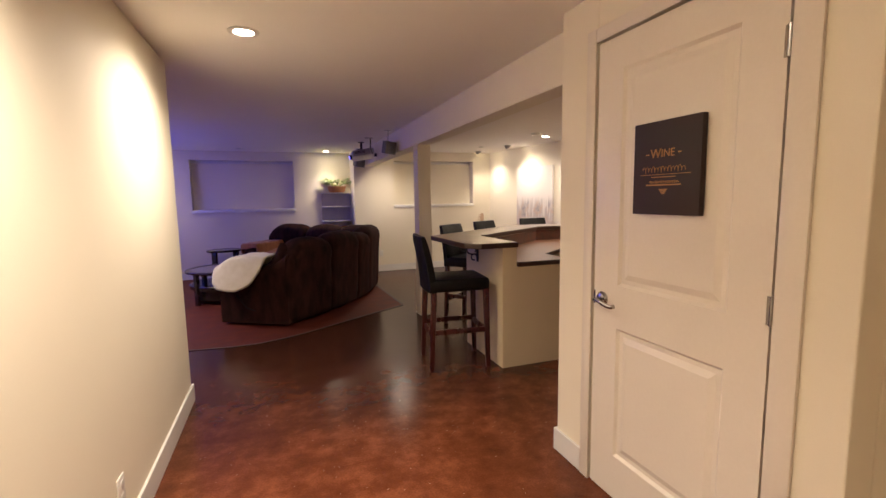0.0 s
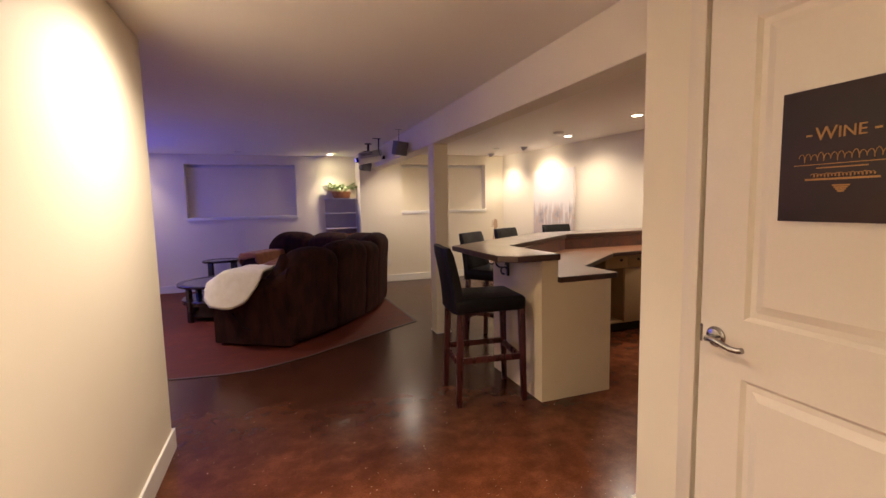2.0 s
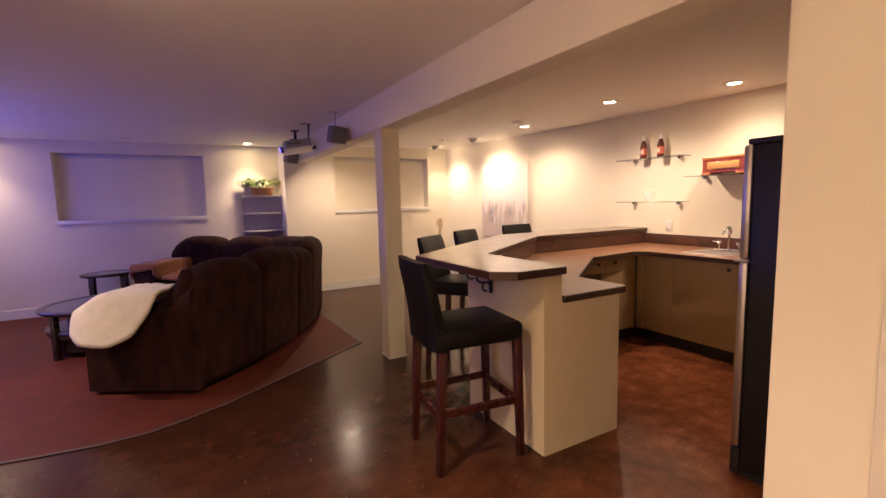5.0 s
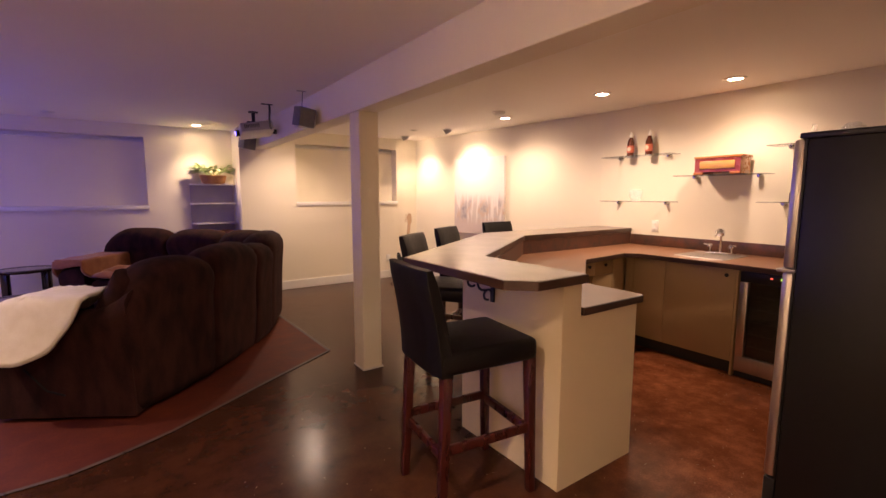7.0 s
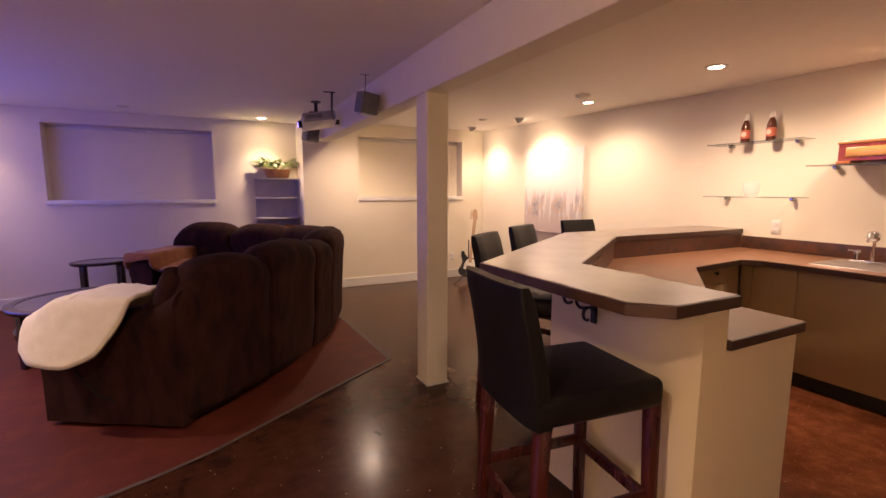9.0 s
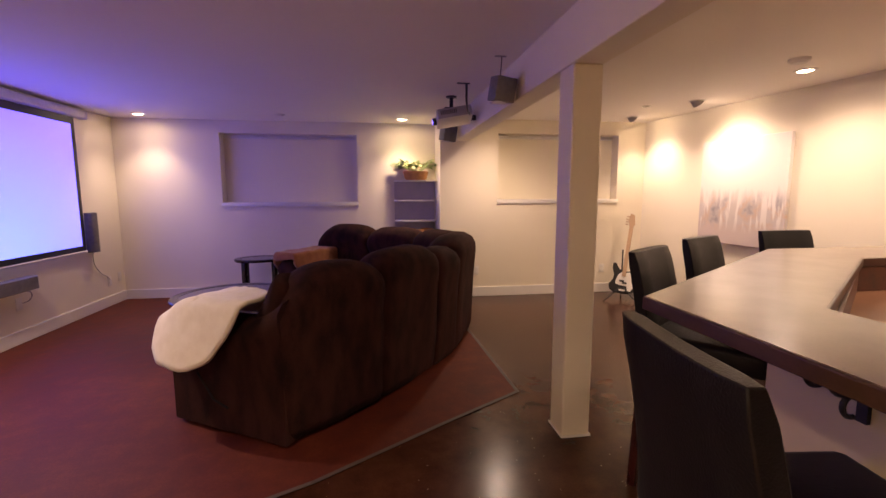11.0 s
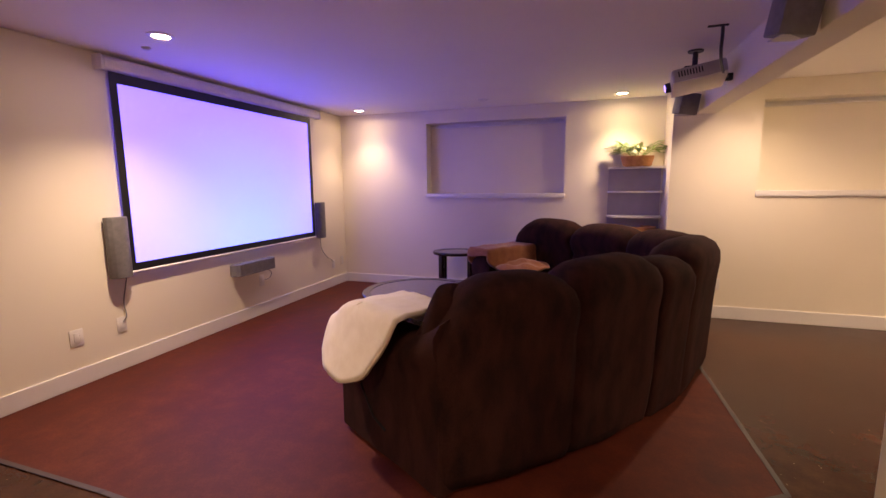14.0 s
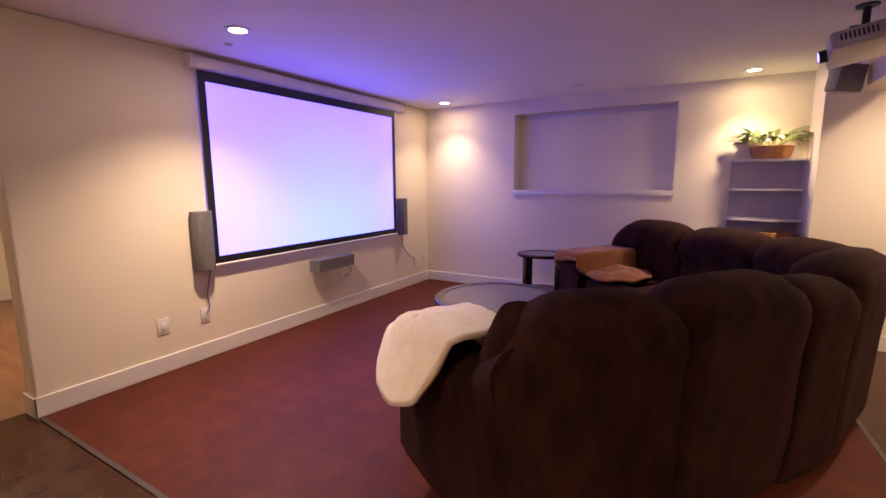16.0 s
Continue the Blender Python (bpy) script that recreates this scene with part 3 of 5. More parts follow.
def recess(name, x0, x1, y, z0, z1, depth, label):
    """A window recess closed by a flat cream blind, with a projecting sill."""
    w = thing(name, ((x0 + x1) / 2, y, z0), label=label, kind="structure")
    cx = (x0 + x1) / 2
    a, b = x0 - cx, x1 - cx
    h = z1 - z0
    simple("window_sill", w, "trim", (a - 0.012, b + 0.012, -0.018, depth, -0.048, 0.004), bev=0.004, label="white painted projecting sill")
    simple("blind", w, "wall", (a + 0.002, b - 0.002, depth - 0.014, depth, 0.004, h - 0.03), label="flat cream roller blind pulled down")
    simple("blind_rail", w, "trim", (a + 0.004, b - 0.004, depth - 0.03, depth - 0.015, h - 0.05, h - 0.03), bev=0.004)
    simple("window_frame", w, "trim", (a, b, depth, depth + 0.03, 0.0, h - 0.001))
    return w


recess("window_1", AX0, AX1, NY, AZ0, AZ1, 0.18, "shallow window recess with cream blind and white sill")
recess("window_2", BX0, BX1, NB, BZ0, BZ1, 0.18, "window recess with closed cream blind in the bar-side wall")


# ---- door with its sign ----
def make_door():
    d = thing("door_1", (HR, 3.885, 0.0), label="closed cream two-panel door with satin lever handle", category="door", kind="structure")
    x = -0.004
    # slab with two sunken fields
    bm = bmesh.new()
    Y0, Y1, Z0, Z1 = -0.388, 0.405, 0.008, 2.035
    py0, py1 = -0.250, 0.255
    fields = [(0.21, 0.80), (0.99, 1.90)]
    t0, t1 = x, x + 0.04
    box(bm, t0, t1, Y0, py0, Z0, Z1)
    box(bm, t0, t1, py1, Y1, Z0, Z1)
    zs = [Z0, 0.21, 0.80, 0.99, 1.90, Z1]
    for a, b in ((zs[0], zs[1]), (zs[2], zs[3]), (zs[4], zs[5])):
        box(bm, t0, t1, py0, py1, a, b)
    part("slab", bm, "door", d, "cream painted stiles and rails")
    for z0, z1 in fields:
        bm = bmesh.new()
        rings = []
        for o, dep in ((0, 0.0), (0.012, 0.011), (0.03, 0.011), (0.055, 0.003)):
            rings.append([bm.verts.new((t0 + dep, a, b)) for a, b in ((py0 + o, z0 + o), (py1 - o, z0 + o), (py1 - o, z1 - o), (py0 + o, z1 - o))])
        for r, s in zip(rings, rings[1:]):
            for i in range(4):
                bm.faces.new((r[i], r[(i + 1) % 4], s[(i + 1) % 4], s[i]))
        bm.faces.new(rings[-1])
        part("door_panel", bm, "door", d, "raised moulded panel")
    cas = thing("door_casing", (HR, 3.885, 0.0), label="flat cream painted casing round the door", category="door casing", kind="structure")
    simple("casing_side", cas, "door", (-0.014, 0.0, 0.418, 0.478, 0, 2.105), bev=0.003)
    simple("casing_side", cas, "door", (-0.014, 0.0, -0.478, -0.401, 0, 2.105), bev=0.003)
    simple("casing_head", cas, "door", (-0.014, 0.0, -0.401, 0.418, 2.045, 2.105), bev=0.003)
    # near-black sheet behind the slab stands in for shade in the door gaps
    simple("gap_shade_sheet", cas, "dark", (0.038, 0.055, -0.402, 0.419, 0, 2.049))
    # lever
    h = new("door_handle")
    h.parent = d
    h.location = (-0.004, 0.345, 0.915)
    bm = bmesh.new()
    vs = lathe(bm, [(0, 0), (0.033, 0), (0.034, 0.006), (0.027, 0.011), (0.026, 0.014), (0.017, 0.017), (0.0, 0.018)])
    move(vs, Matrix.Rotation(-math.pi / 2, 4, "Y"))
    part("rose", bm, "nickel", h, "round stepped nickel rose", smooth=50)
    bm = bmesh.new()
    tube(bm, [(-0.012, 0, 0), (-0.035, 0, 0), (-0.052, -0.006, 0.001), (-0.057, -0.03, 0.005), (-0.057, -0.06, -0.001), (-0.056, -0.09, -0.009), (-0.054, -0.115, -0.009), (-0.052, -0.128, -0.004)], 0.0095, 12)
    part("lever", bm, "nickel", h, "curved nickel lever", smooth=60)
    for z in (0.25, 1.03, 1.80):
        bm = bmesh.new()
        rod(bm, (-0.008, -0.394, z - 0.045), (-0.008, -0.394, z + 0.045), 0.006)
        box(bm, -0.0065, -0.004, -0.413, -0.378, z - 0.044, z + 0.044)
        part("hinge", bm, "nickel", d, "satin nickel butt hinge")
    simple("latch_plate", d, "nickel", (-0.0055, -0.004, 0.396, 0.405, 0.885, 0.945))


make_door()


def letters(body, size, material, parent, m, name="lettering", ext=0.0015):
    cu = bpy.data.curves.new(name, "FONT")
    cu.body, cu.size, cu.extrude, cu.align_x, cu.align_y = body, size, ext, "CENTER", "CENTER"
    tmp = bpy.data.objects.new(name, cu)
    scene.collection.objects.link(tmp)
    bpy.context.view_layer.update()
    me = bpy.data.meshes.new_from_object(tmp.evaluated_get(bpy.context.evaluated_depsgraph_get()))
    bpy.data.objects.remove(tmp)
    me.materials.clear()
    me.materials.append(M[material])
    ob = new(name, me)
    ob.parent = parent
    ob.matrix_basis = m
    return ob


sg = thing("wall_sign", (HR - 0.004, 3.888, 1.305), label="dark square canvas sign with gold lettering hung on the door", category="sign")
simple("canvas", sg, "sign", (-0.024, 0, -0.152, 0.152, 0, 0.345), bev=0.002)
FACE = Matrix.Rotation(-math.pi / 2, 4, "Z") @ Matrix.Rotation(math.pi / 2, 4, "X")
letters("W", 0.048, "gold", sg, pose(-0.0250, 0.042, 0.225) @ FACE)
letters("INE", 0.040, "gold", sg, pose(-0.0250, -0.014, 0.225) @ FACE)
bm = bmesh.new()
for y0, y1, z0, z1 in ((0.074, 0.088, 0.222, 0.227), (-0.072, -0.058, 0.222, 0.227), (-0.115, 0.115, 0.148, 0.150), (-0.05, 0.06, 0.138, 0.141), (-0.075, 0.085, 0.108, 0.113)):
    box(bm, -0.0255, -0.024, y0, y1, z0, z1)
def script(y0, y1, z, tall, loops, thick):
    """A line of flowing handwriting that cannot be read."""
    pts = []
    for i in range(loops * 8 + 1):
        u = i / (loops * 8)
        high = tall * (0.55 + 0.45 * math.sin(5.1 * u * math.pi + 0.6) ** 2)
        pts.append((-0.0248, y0 + (y1 - y0) * u + 0.003 * math.cos(i * math.tau / 8), z + high * 0.5 * math.sin(i * math.tau / 8)))
    tube(bm, pts, thick, 5)


script(0.100, -0.095, 0.168, 0.024, 13, 0.0011)
script(0.070, -0.066, 0.121, 0.010, 17, 0.0010)
for k in range(4):
    box(bm, -0.0255, -0.024, -0.016 + k * 0.004, 0.022 - k * 0.004, 0.092 - k * 0.005, 0.096 - k * 0.005)
part("ornament", bm, "gold", sg, "unreadable gold script as bars and a small drop")

# ---- bar ----
SURF, TOP = 0.862, 1.025
bar = thing("bar_wall", (2.96, 5.73, 0), label="cream painted bar wall with a turned corner", category="bar", kind="structure")
OUT = [(2.96, 5.73), (2.96, 6.46), (4.12, 7.33), (5.76, 7.33)]
INN = [(5.76, 7.21), (4.16, 7.21), (3.085, 6.40), (3.085, 5.73)]
bm = bmesh.new()
prism(bm, [(x - 2.96, y - 5.73) for x, y in OUT + INN], 0.0, TOP - 0.04)
part("bar_wall_body", bm, "barpaint", bar, "cream painted drywall")
simple("end_panel", bar, "barpaint", (0.1252, 0.57, 0.0, 0.03, 0.0, SURF - 0.04), label="cream end panel of the low counter")
top = thing("bar_counter", (2.66, 5.69, TOP - 0.04), label="dark brown laminate raised bar top with mitred corner", category="bar top")
TO = [(2.76, 5.69), (3.08, 5.69), (3.08, 6.40), (4.18, 7.19), (5.755, 7.19), (5.755, 7.60), (4.05, 7.60), (2.66, 6.62), (2.66, 5.79)]
bm = bmesh.new()
prism(bm, [(x - 2.66, y - 5.69) for x, y in TO], 0.0, 0.04)
part("edge_band", bm, "edge", top, "darker laminate edge", bev=0.004)
bm = bmesh.new()
prism(bm, [(x - 2.66, y - 5.69) for x, y in [(2.765, 5.698), (3.072, 5.698), (3.072, 6.404), (4.177, 7.198), (5.755, 7.198), (5.755, 7.592), (4.053, 7.592), (2.668, 6.616), (2.668, 5.795)]], 0.0405, 0.0415)
part("surface", bm, "laminate", top, "brown laminate face")
sp = thing("bar_backsplash", (3.085, 5.76, SURF), label="mottled slate-brown laminate backsplash inside the bar", category="backsplash")
SI = [(3.087, 5.762), (3.087, 6.398), (4.162, 7.206), (5.74, 7.206)]
SO = [(5.74, 7.194), (4.167, 7.194), (3.099, 6.390), (3.099, 5.762)]
bm = bmesh.new()
prism(bm, [(x - 3.085, y - 5.76) for x, y in SI + SO], 0.001, TOP - 0.042 - SURF)
part("splash_panel", bm, "splash", sp)
sp = thing("wall_backsplash", (5.76, 5.9, SURF), label="low slate-brown laminate backsplash against the wall", category="backsplash")
simple("splash_panel", sp, "splash", (-0.02, 0.0, -1.29, 1.29, 0.001, 0.105), bev=0.002)
ct = thing("worktop", (3.10, 5.74, SURF - 0.04), label="brown laminate worktop round the inside of the bar", category="worktop")
CT = [(3.10, 5.722), (3.575, 5.722), (3.59, 5.737), (3.59, 6.10), (4.38, 6.70), (4.98, 6.76), (5.07, 6.66), (5.09, 4.60), (5.74, 4.60), (5.74, 7.194), (4.167, 7.194), (3.10, 6.39)]
SINK = (5.24, 5.56, 6.06, 6.42)
bm = bmesh.new()
prism(bm, [(x - 3.10, y - 5.74) for x, y in CT], 0.0, 0.038)
part("edge_band", bm, "edge", ct, "darker laminate edge", bev=0.004)
bm = bmesh.new()
CI = [(3.10, 5.727), (3.573, 5.727), (3.585, 5.739), (3.585, 6.103), (4.377, 6.706), (4.983, 6.766), (5.076, 6.664), (5.096, 4.60), (5.74, 4.60), (5.74, 7.194), (4.167, 7.194), (3.10, 6.39)]
prism(bm, [(x - 3.10, y - 5.74) for x, y in CI], 0.0385, 0.0395)
part("surface", bm, "worktop", ct, "rust brown laminate face")


# scrolled iron brackets under the raised top
def bracket(at, yaw):
    b = thing("shelf_bracket", at, yaw, label="black scrolled iron bracket under the bar top", category="bracket", group="bar brackets")
    b.scale = (1.12, 1.12, 1.12)
    bm = bmesh.new()
    box(bm, -0.012, -0.002, -0.011, 0.011, -0.15, 0.0)
    box(bm, -0.19, -0.002, -0.011, 0.011, -0.006, 0.0)
    for cx, cz, r, a0, a1 in ((-0.058, -0.048, 0.040, -40, 300), (-0.128, -0.034, 0.027, 0, 320), (-0.036, -0.112, 0.024, 20, 300)):
        tube(bm, [(cx + r * math.cos(radians(a)), 0, cz + r * math.sin(radians(a))) for a in range(a0, a1, 20)], 0.006, 6)
    part("scroll", bm, "plastic", b, smooth=60)


bracket((2.958, 6.19, TOP - 0.041), 0)
bracket((3.45, 6.83, TOP - 0.041), -53)
bracket((4.7, 7.33, TOP - 0.041), -90)


def knob(p, at, axis=(-1, 0, 0)):
    bm = bmesh.new()
    vs = lathe(bm, [(0, 0), (0.006, 0), (0.006, 0.012), (0.014, 0.016), (0.015, 0.022), (0.009, 0.027), (0, 0.028)], seg=14)
    move(vs, Vector(axis).to_track_quat("Z", "Y").to_matrix().to_4x4())
    part("knob", bm, "plastic", p, "small round dark knob", smooth=50, at=at)


# sink cabinet against the wall, two doors
c = thing("sink_cabinet", (5.12, 6.37, 0), label="tan laminate sink cabinet with plain doors and dark plinth", category="cabinet")
simple("body", c, "cabinet", (0.02, 0.60, -0.46, 0.34, 0.10, 0.828))
simple("plinth", c, "dark", (0.05, 0.60, -0.46, 0.34, 0.0, 0.10))
simple("side_panel", c, "cabinet", (-0.01, 0.60, -0.478, -0.462, 0.0, 0.828), bev=0.001)
simple("door", c, "cabinet", (0.0, 0.018, -0.455, 0.085, 0.105, 0.82), bev=0.0015)
simple("door", c, "cabinet", (0.0, 0.018, 0.089, 0.375, 0.105, 0.82), bev=0.0015)
simple("corner_filler", c, "cabinet", (0.0, 0.018, 0.379, 0.459, 0.105, 0.82))
knob(c, (0.0, -0.40, 0.77))
# drawer cabinet facing the passage side
c = thing("drawer_cabinet", (4.70, 6.83, 0), label="tan corner cabinet with two small drawers and an open bay", category="cabinet")
simple("body", c, "cabinet", (-0.06, 0.39, 0.02, 0.35, 0.10, 0.828), (-0.30, -0.28, 0.02, 0.35, 0.10, 0.828), (-0.28, -0.06, 0.33, 0.35, 0.10, 0.828), (-0.28, -0.06, 0.02, 0.33, 0.10, 0.12))
simple("plinth", c, "dark", (-0.30, 0.44, 0.07, 0.35, 0.0, 0.10))
simple("drawer_front", c, "cabinet", (-0.30, -0.02, 0.0, 0.018, 0.68, 0.82), bev=0.0015)
simple("drawer_front", c, "cabinet", (-0.016, 0.22, 0.0, 0.018, 0.68, 0.82), bev=0.0015)
simple("door", c, "cabinet", (-0.056, 0.22, 0.0, 0.018, 0.105, 0.676), bev=0.0015)
simple("filler", c, "cabinet", (0.224, 0.40, 0.0, 0.018, 0.105, 0.82), bev=0.0015)
knob(c, (-0.12, 0.0, 0.765), (0, -1, 0))
knob(c, (0.10, 0.0, 0.765), (0, -1, 0))
# open shelves on the slant and behind the end panel
c = thing("open_shelf_unit", (3.86, 6.40, 0), 38, label="open tan shelf unit under the slanting worktop", category="shelf unit")
simple("back", c, "cabinet", (-0.42, 0.48, 0.33, 0.345, 0.0, 0.828))
simple("shelf", c, "cabinet", (-0.36, 0.44, 0.04, 0.33, 0.10, 0.118), bev=0.001)
simple("shelf", c, "cabinet", (-0.36, 0.44, 0.06, 0.33, 0.42, 0.438), bev=0.001)
simple("upright", c, "cabinet", (0.10, 0.118, 0.05, 0.33, 0.119, 0.828), bev=0.001)
simple("plinth", c, "dark", (-0.34, 0.44, 0.09, 0.33, 0.0, 0.099))
c = thing("end_cabinet", (3.32, 5.95, 0), label="tan end cabinet of the low bar counter", category="cabinet")
simple("body", c, "cabinet", (-0.22, 0.21, -0.185, 0.20, 0.10, 0.828))
simple("plinth", c, "dark", (-0.22, 0.15, -0.185, 0.20, 0.0, 0.10))

# wine cooler
c = thing("wine_cooler", (5.11, 5.59, 0), label="stainless steel wine cooler with dark glass door", category="wine cooler")
simple("body", c, "black", (0.05, 0.60, -0.29, 0.29, 0.0, 0.815), bev=0.004)
simple("control_panel", c, "plastic", (0.0, 0.048, -0.29, 0.29, 0.735, 0.815), bev=0.006)
simple("door_frame", c, "steel", (0.0, 0.048, -0.29, 0.29, 0.05, 0.165), (0.0, 0.048, -0.29, -0.235, 0.165, 0.73), (0.0, 0.048, 0.235, 0.29, 0.165, 0.73), label="brushed steel door frame", bev=0.003)
simple("door_glass", c, "smoked", (0.012, 0.02, -0.235, 0.235, 0.165, 0.73), label="dark tinted glass")
simple("interior", c, "cooler", (0.0485, 0.0495, -0.235, 0.235, 0.165, 0.73))
for k in range(5):
    bm = bmesh.new()
    z = 0.25 + k * 0.095
    tube(bm, [(0.034, -0.225, z), (0.034, 0.225, z)], 0.004, 6)
    for j in range(6):
        y = -0.19 + j * 0.075
        tube(bm, [(0.034, y + 0.022 * math.cos(a * 0.6), z + 0.026 + 0.022 * math.sin(a * 0.6)) for a in range(-2, 8)], 0.002, 5)
    part("wine_rack", bm, "speaker", c, "wire bottle shelf", smooth=60)
simple("toe_grille", c, "plastic", (0.02, 0.05, -0.29, 0.29, 0.004, 0.045))
simple("red_light", c, "reddot", (-0.001, 0.0, 0.085, 0.10, 0.782, 0.79))
simple("display", c, "greendot", (-0.001, 0.0, -0.005, 0.035, 0.778, 0.792), label="green lit display")
simple("cabinet_filler", c, "cabinet", (0.0, 0.6, -0.315, -0.295, 0.0, 0.828))
c = thing("end_cabinet", (5.12, 4.97, 0), label="tan laminate cabinet under the worktop beside the cooler", category="cabinet")
simple("body", c, "cabinet", (0.0, 0.6, -0.29, 0.28, 0.10, 0.828), bev=0.002)
simple("plinth", c, "dark", (0.05, 0.6, -0.29, 0.28, 0.0, 0.10))

# sink and tap
s = thing("bar_sink", (5.42, 6.24, SURF), label="small drop-in stainless bar sink with chrome tap", category="sink")
bm = bmesh.new()
def rr(w, h, r, z, n=6):
    out = []
    for cx, cy, a0 in ((w - r, h - r, 0), (-w + r, h - r, 90), (-w + r, -h + r, 180), (w - r, -h + r, 270)):
        out += [bm.verts.new((cx + r * math.cos(radians(a0 + 90 * k / n)), cy + r * math.sin(radians(a0 + 90 * k / n)), z)) for k in range(n + 1)]
    return out
rings = [rr(0.225, 0.205, 0.03, 0.001), rr(0.222, 0.202, 0.03, 0.006), rr(0.165, 0.165, 0.04, 0.007), rr(0.160, 0.160, 0.04, 0.003), rr(0.155, 0.155, 0.04, 0.0016)]
for a, b in zip(rings, rings[1:]):
    for i in range(len(a)):
        bm.faces.new((a[i], a[(i + 1) % len(a)], b[(i + 1) % len(b)], b[i]))
bm.faces.new(rings[-1])
part("basin", bm, "steel", s, "brushed steel rim and bowl", smooth=40)
t = new("tap")
t.parent = s
t.location = (0.17, 0.0, 0.008)
t.scale = (1.15, 1.15, 1.15)
bm = bmesh.new()
box(bm, -0.022, 0.022, -0.10, 0.10, 0, 0.012, bev=0.004)
rod(bm, (0, 0, 0.01), (0, 0, 0.07), 0.012)
tube(bm, [(0, 0, 0.06), (0, 0, 0.12), (-0.01, 0, 0.155), (-0.04, 0, 0.175), (-0.075, 0, 0.165), (-0.09, 0, 0.13)], 0.008, 10)
part("spout", bm, "chrome", t, smooth=50)
for y in (-0.075, 0.075):
    bm = bmesh.new()
    rod(bm, (0, y, 0.01), (0, y, 0.05), 0.013, 0.010)
    lathe(bm, [(0, 0.04), (0.018, 0.045), (0.02, 0.06), (0.012, 0.07), (0, 0.071)], (0, y, 0), 14)
    tube(bm, [(0, y, 0.06), (-0.02, y * 1.5, 0.066)], 0.005, 8)
    part("tap_handle", bm, "chrome", t, smooth=50)
lb = bmesh.new()
lathe(lb, [(0, 0.115), (0.018, 0.118), (0.029, 0.130), (0.033, 0.147), (0.029, 0.164), (0.018, 0.176), (0, 0.18)], (-0.02, 0, 0.012), 20)
part("bottle_washer", lb, "chrome", t, "round chrome ball on the spout", smooth=60)

# fridge
c = thing("fridge", (3.96, 4.615, 0), label="black two-door fridge with brushed steel doors", category="fridge")
simple("cabinet_body", c, "black", (-0.30, 0.30, 0.0, 0.50, 0.03, 1.60), bev=0.008)
simple("top_cap", c, "plastic", (-0.30, 0.30, 0.03, 0.53, 1.601, 1.625), bev=0.006)
simple("foot_grille", c, "plastic", (-0.29, 0.29, 0.05, 0.52, 0.0, 0.03))
for z0, z1 in ((0.14, 1.055), (1.07, 1.60)):
    simple("door", c, "steel", (-0.298, 0.298, 0.508, 0.548, z0, z1), bev=0.012, label="brushed steel door")
    simple("door_edge", c, "black", (-0.3, 0.3, 0.501, 0.507, z0, z1))
simple("kick_plate", c, "plastic", (-0.30, 0.30, 0.501, 0.545, 0.0, 0.135), bev=0.006)
simple("hinge_cap", c, "silver", (-0.31, -0.26, 0.50, 0.565, 1.056, 1.069), bev=0.003, label="bright centre hinge")


# glass shelves and what stands on them
def glass_shelf(x, y0, y1, z, posts, label):
    s = thing("glass_shelf", (EX, (y0 + y1) / 2, z), label=label, category="shelf", group="glass wall shelves")
    w = (y1 - y0) / 2
    simple("shelf_pane", s, "shelfglass", (-x, -0.005, -w, w, -0.008, 0.0), bev=0.001, label="clear greenish glass").visible_shadow = False
    for y in posts:
        bm = bmesh.new()
        rod(bm, (0.0, y, -0.016), (-0.05, y, -0.016), 0.017)
        rod(bm, (-0.05, y, -0.016), (-0.062, y, -0.016), 0.017, 0.010)
        part("shelf_support", bm, "nickel", s, "round nickel shelf clamp", smooth=40)
    return s


glass_shelf(0.20, 6.72, 7.46, 1.765, (-0.27, 0.25), "clear glass shelf on nickel clamps carrying two bottles")
glass_shelf(0.20, 6.72, 7.46, 1.310, (-0.27, 0.25), "clear glass shelf on nickel clamps with a glass pitcher")
glass_shelf(0.20, 5.94, 6.68, 1.550, (-0.27, 0.25), "clear glass shelf on nickel clamps carrying a wooden box")
glass_shelf(0.20, 5.22, 5.95, 1.765, (-0.27, 0.25), "clear glass shelf on nickel clamps carrying a decanter")
glass_shelf(0.20, 5.22, 5.99, 1.320, (-0.27, 0.25), "clear glass shelf on nickel clamps carrying a tasting stand")


def bottle(at, yaw):
    b = thing("beer_bottle", at, yaw, label="brown glass swing-top bottle with a red label", category="bottle", group="bottles on the glass shelf")
    bm = bmesh.new()
    lathe(bm, [(0, 0.0), (0.033, 0.0), (0.035, 0.006), (0.035, 0.125), (0.030, 0.150), (0.016, 0.185), (0.0135, 0.205), (0, 0.205)], seg=20)
    part("glass_body", bm, "amber", b, smooth=50)
    bm = bmesh.new()
    lathe(bm, [(0.0355, 0.035), (0.0358, 0.035), (0.0358, 0.105), (0.0355, 0.105)], seg=20)
    part("label_band", bm, "label", b, "red paper label", smooth=50)
    bm = bmesh.new()
    vs = bmesh.ops.create_cone(bm, cap_ends=True, segments=18, radius1=0.021, radius2=0.021, depth=0.003)["verts"]
    move(vs, pose(-0.0352, 0, 0.07, 0, 90, 0))
    part("label_disc", bm, "paper", b, "pale round mark")
    bm = bmesh.new()
    lathe(bm, [(0.0137, 0.185), (0.017, 0.187), (0.016, 0.215), (0.011, 0.222), (0.011, 0.236), (0, 0.238)], seg=14)
    tube(bm, [(0, 0.016, 0.195), (0, 0.021, 0.21), (0, 0.006, 0.243), (0, -0.006, 0.243), (0, -0.021, 0.21), (0, -0.016, 0.195)], 0.0016, 5)
    part("swing_stopper", bm, "offwhite", b, "white swing stopper with wire", smooth=50)


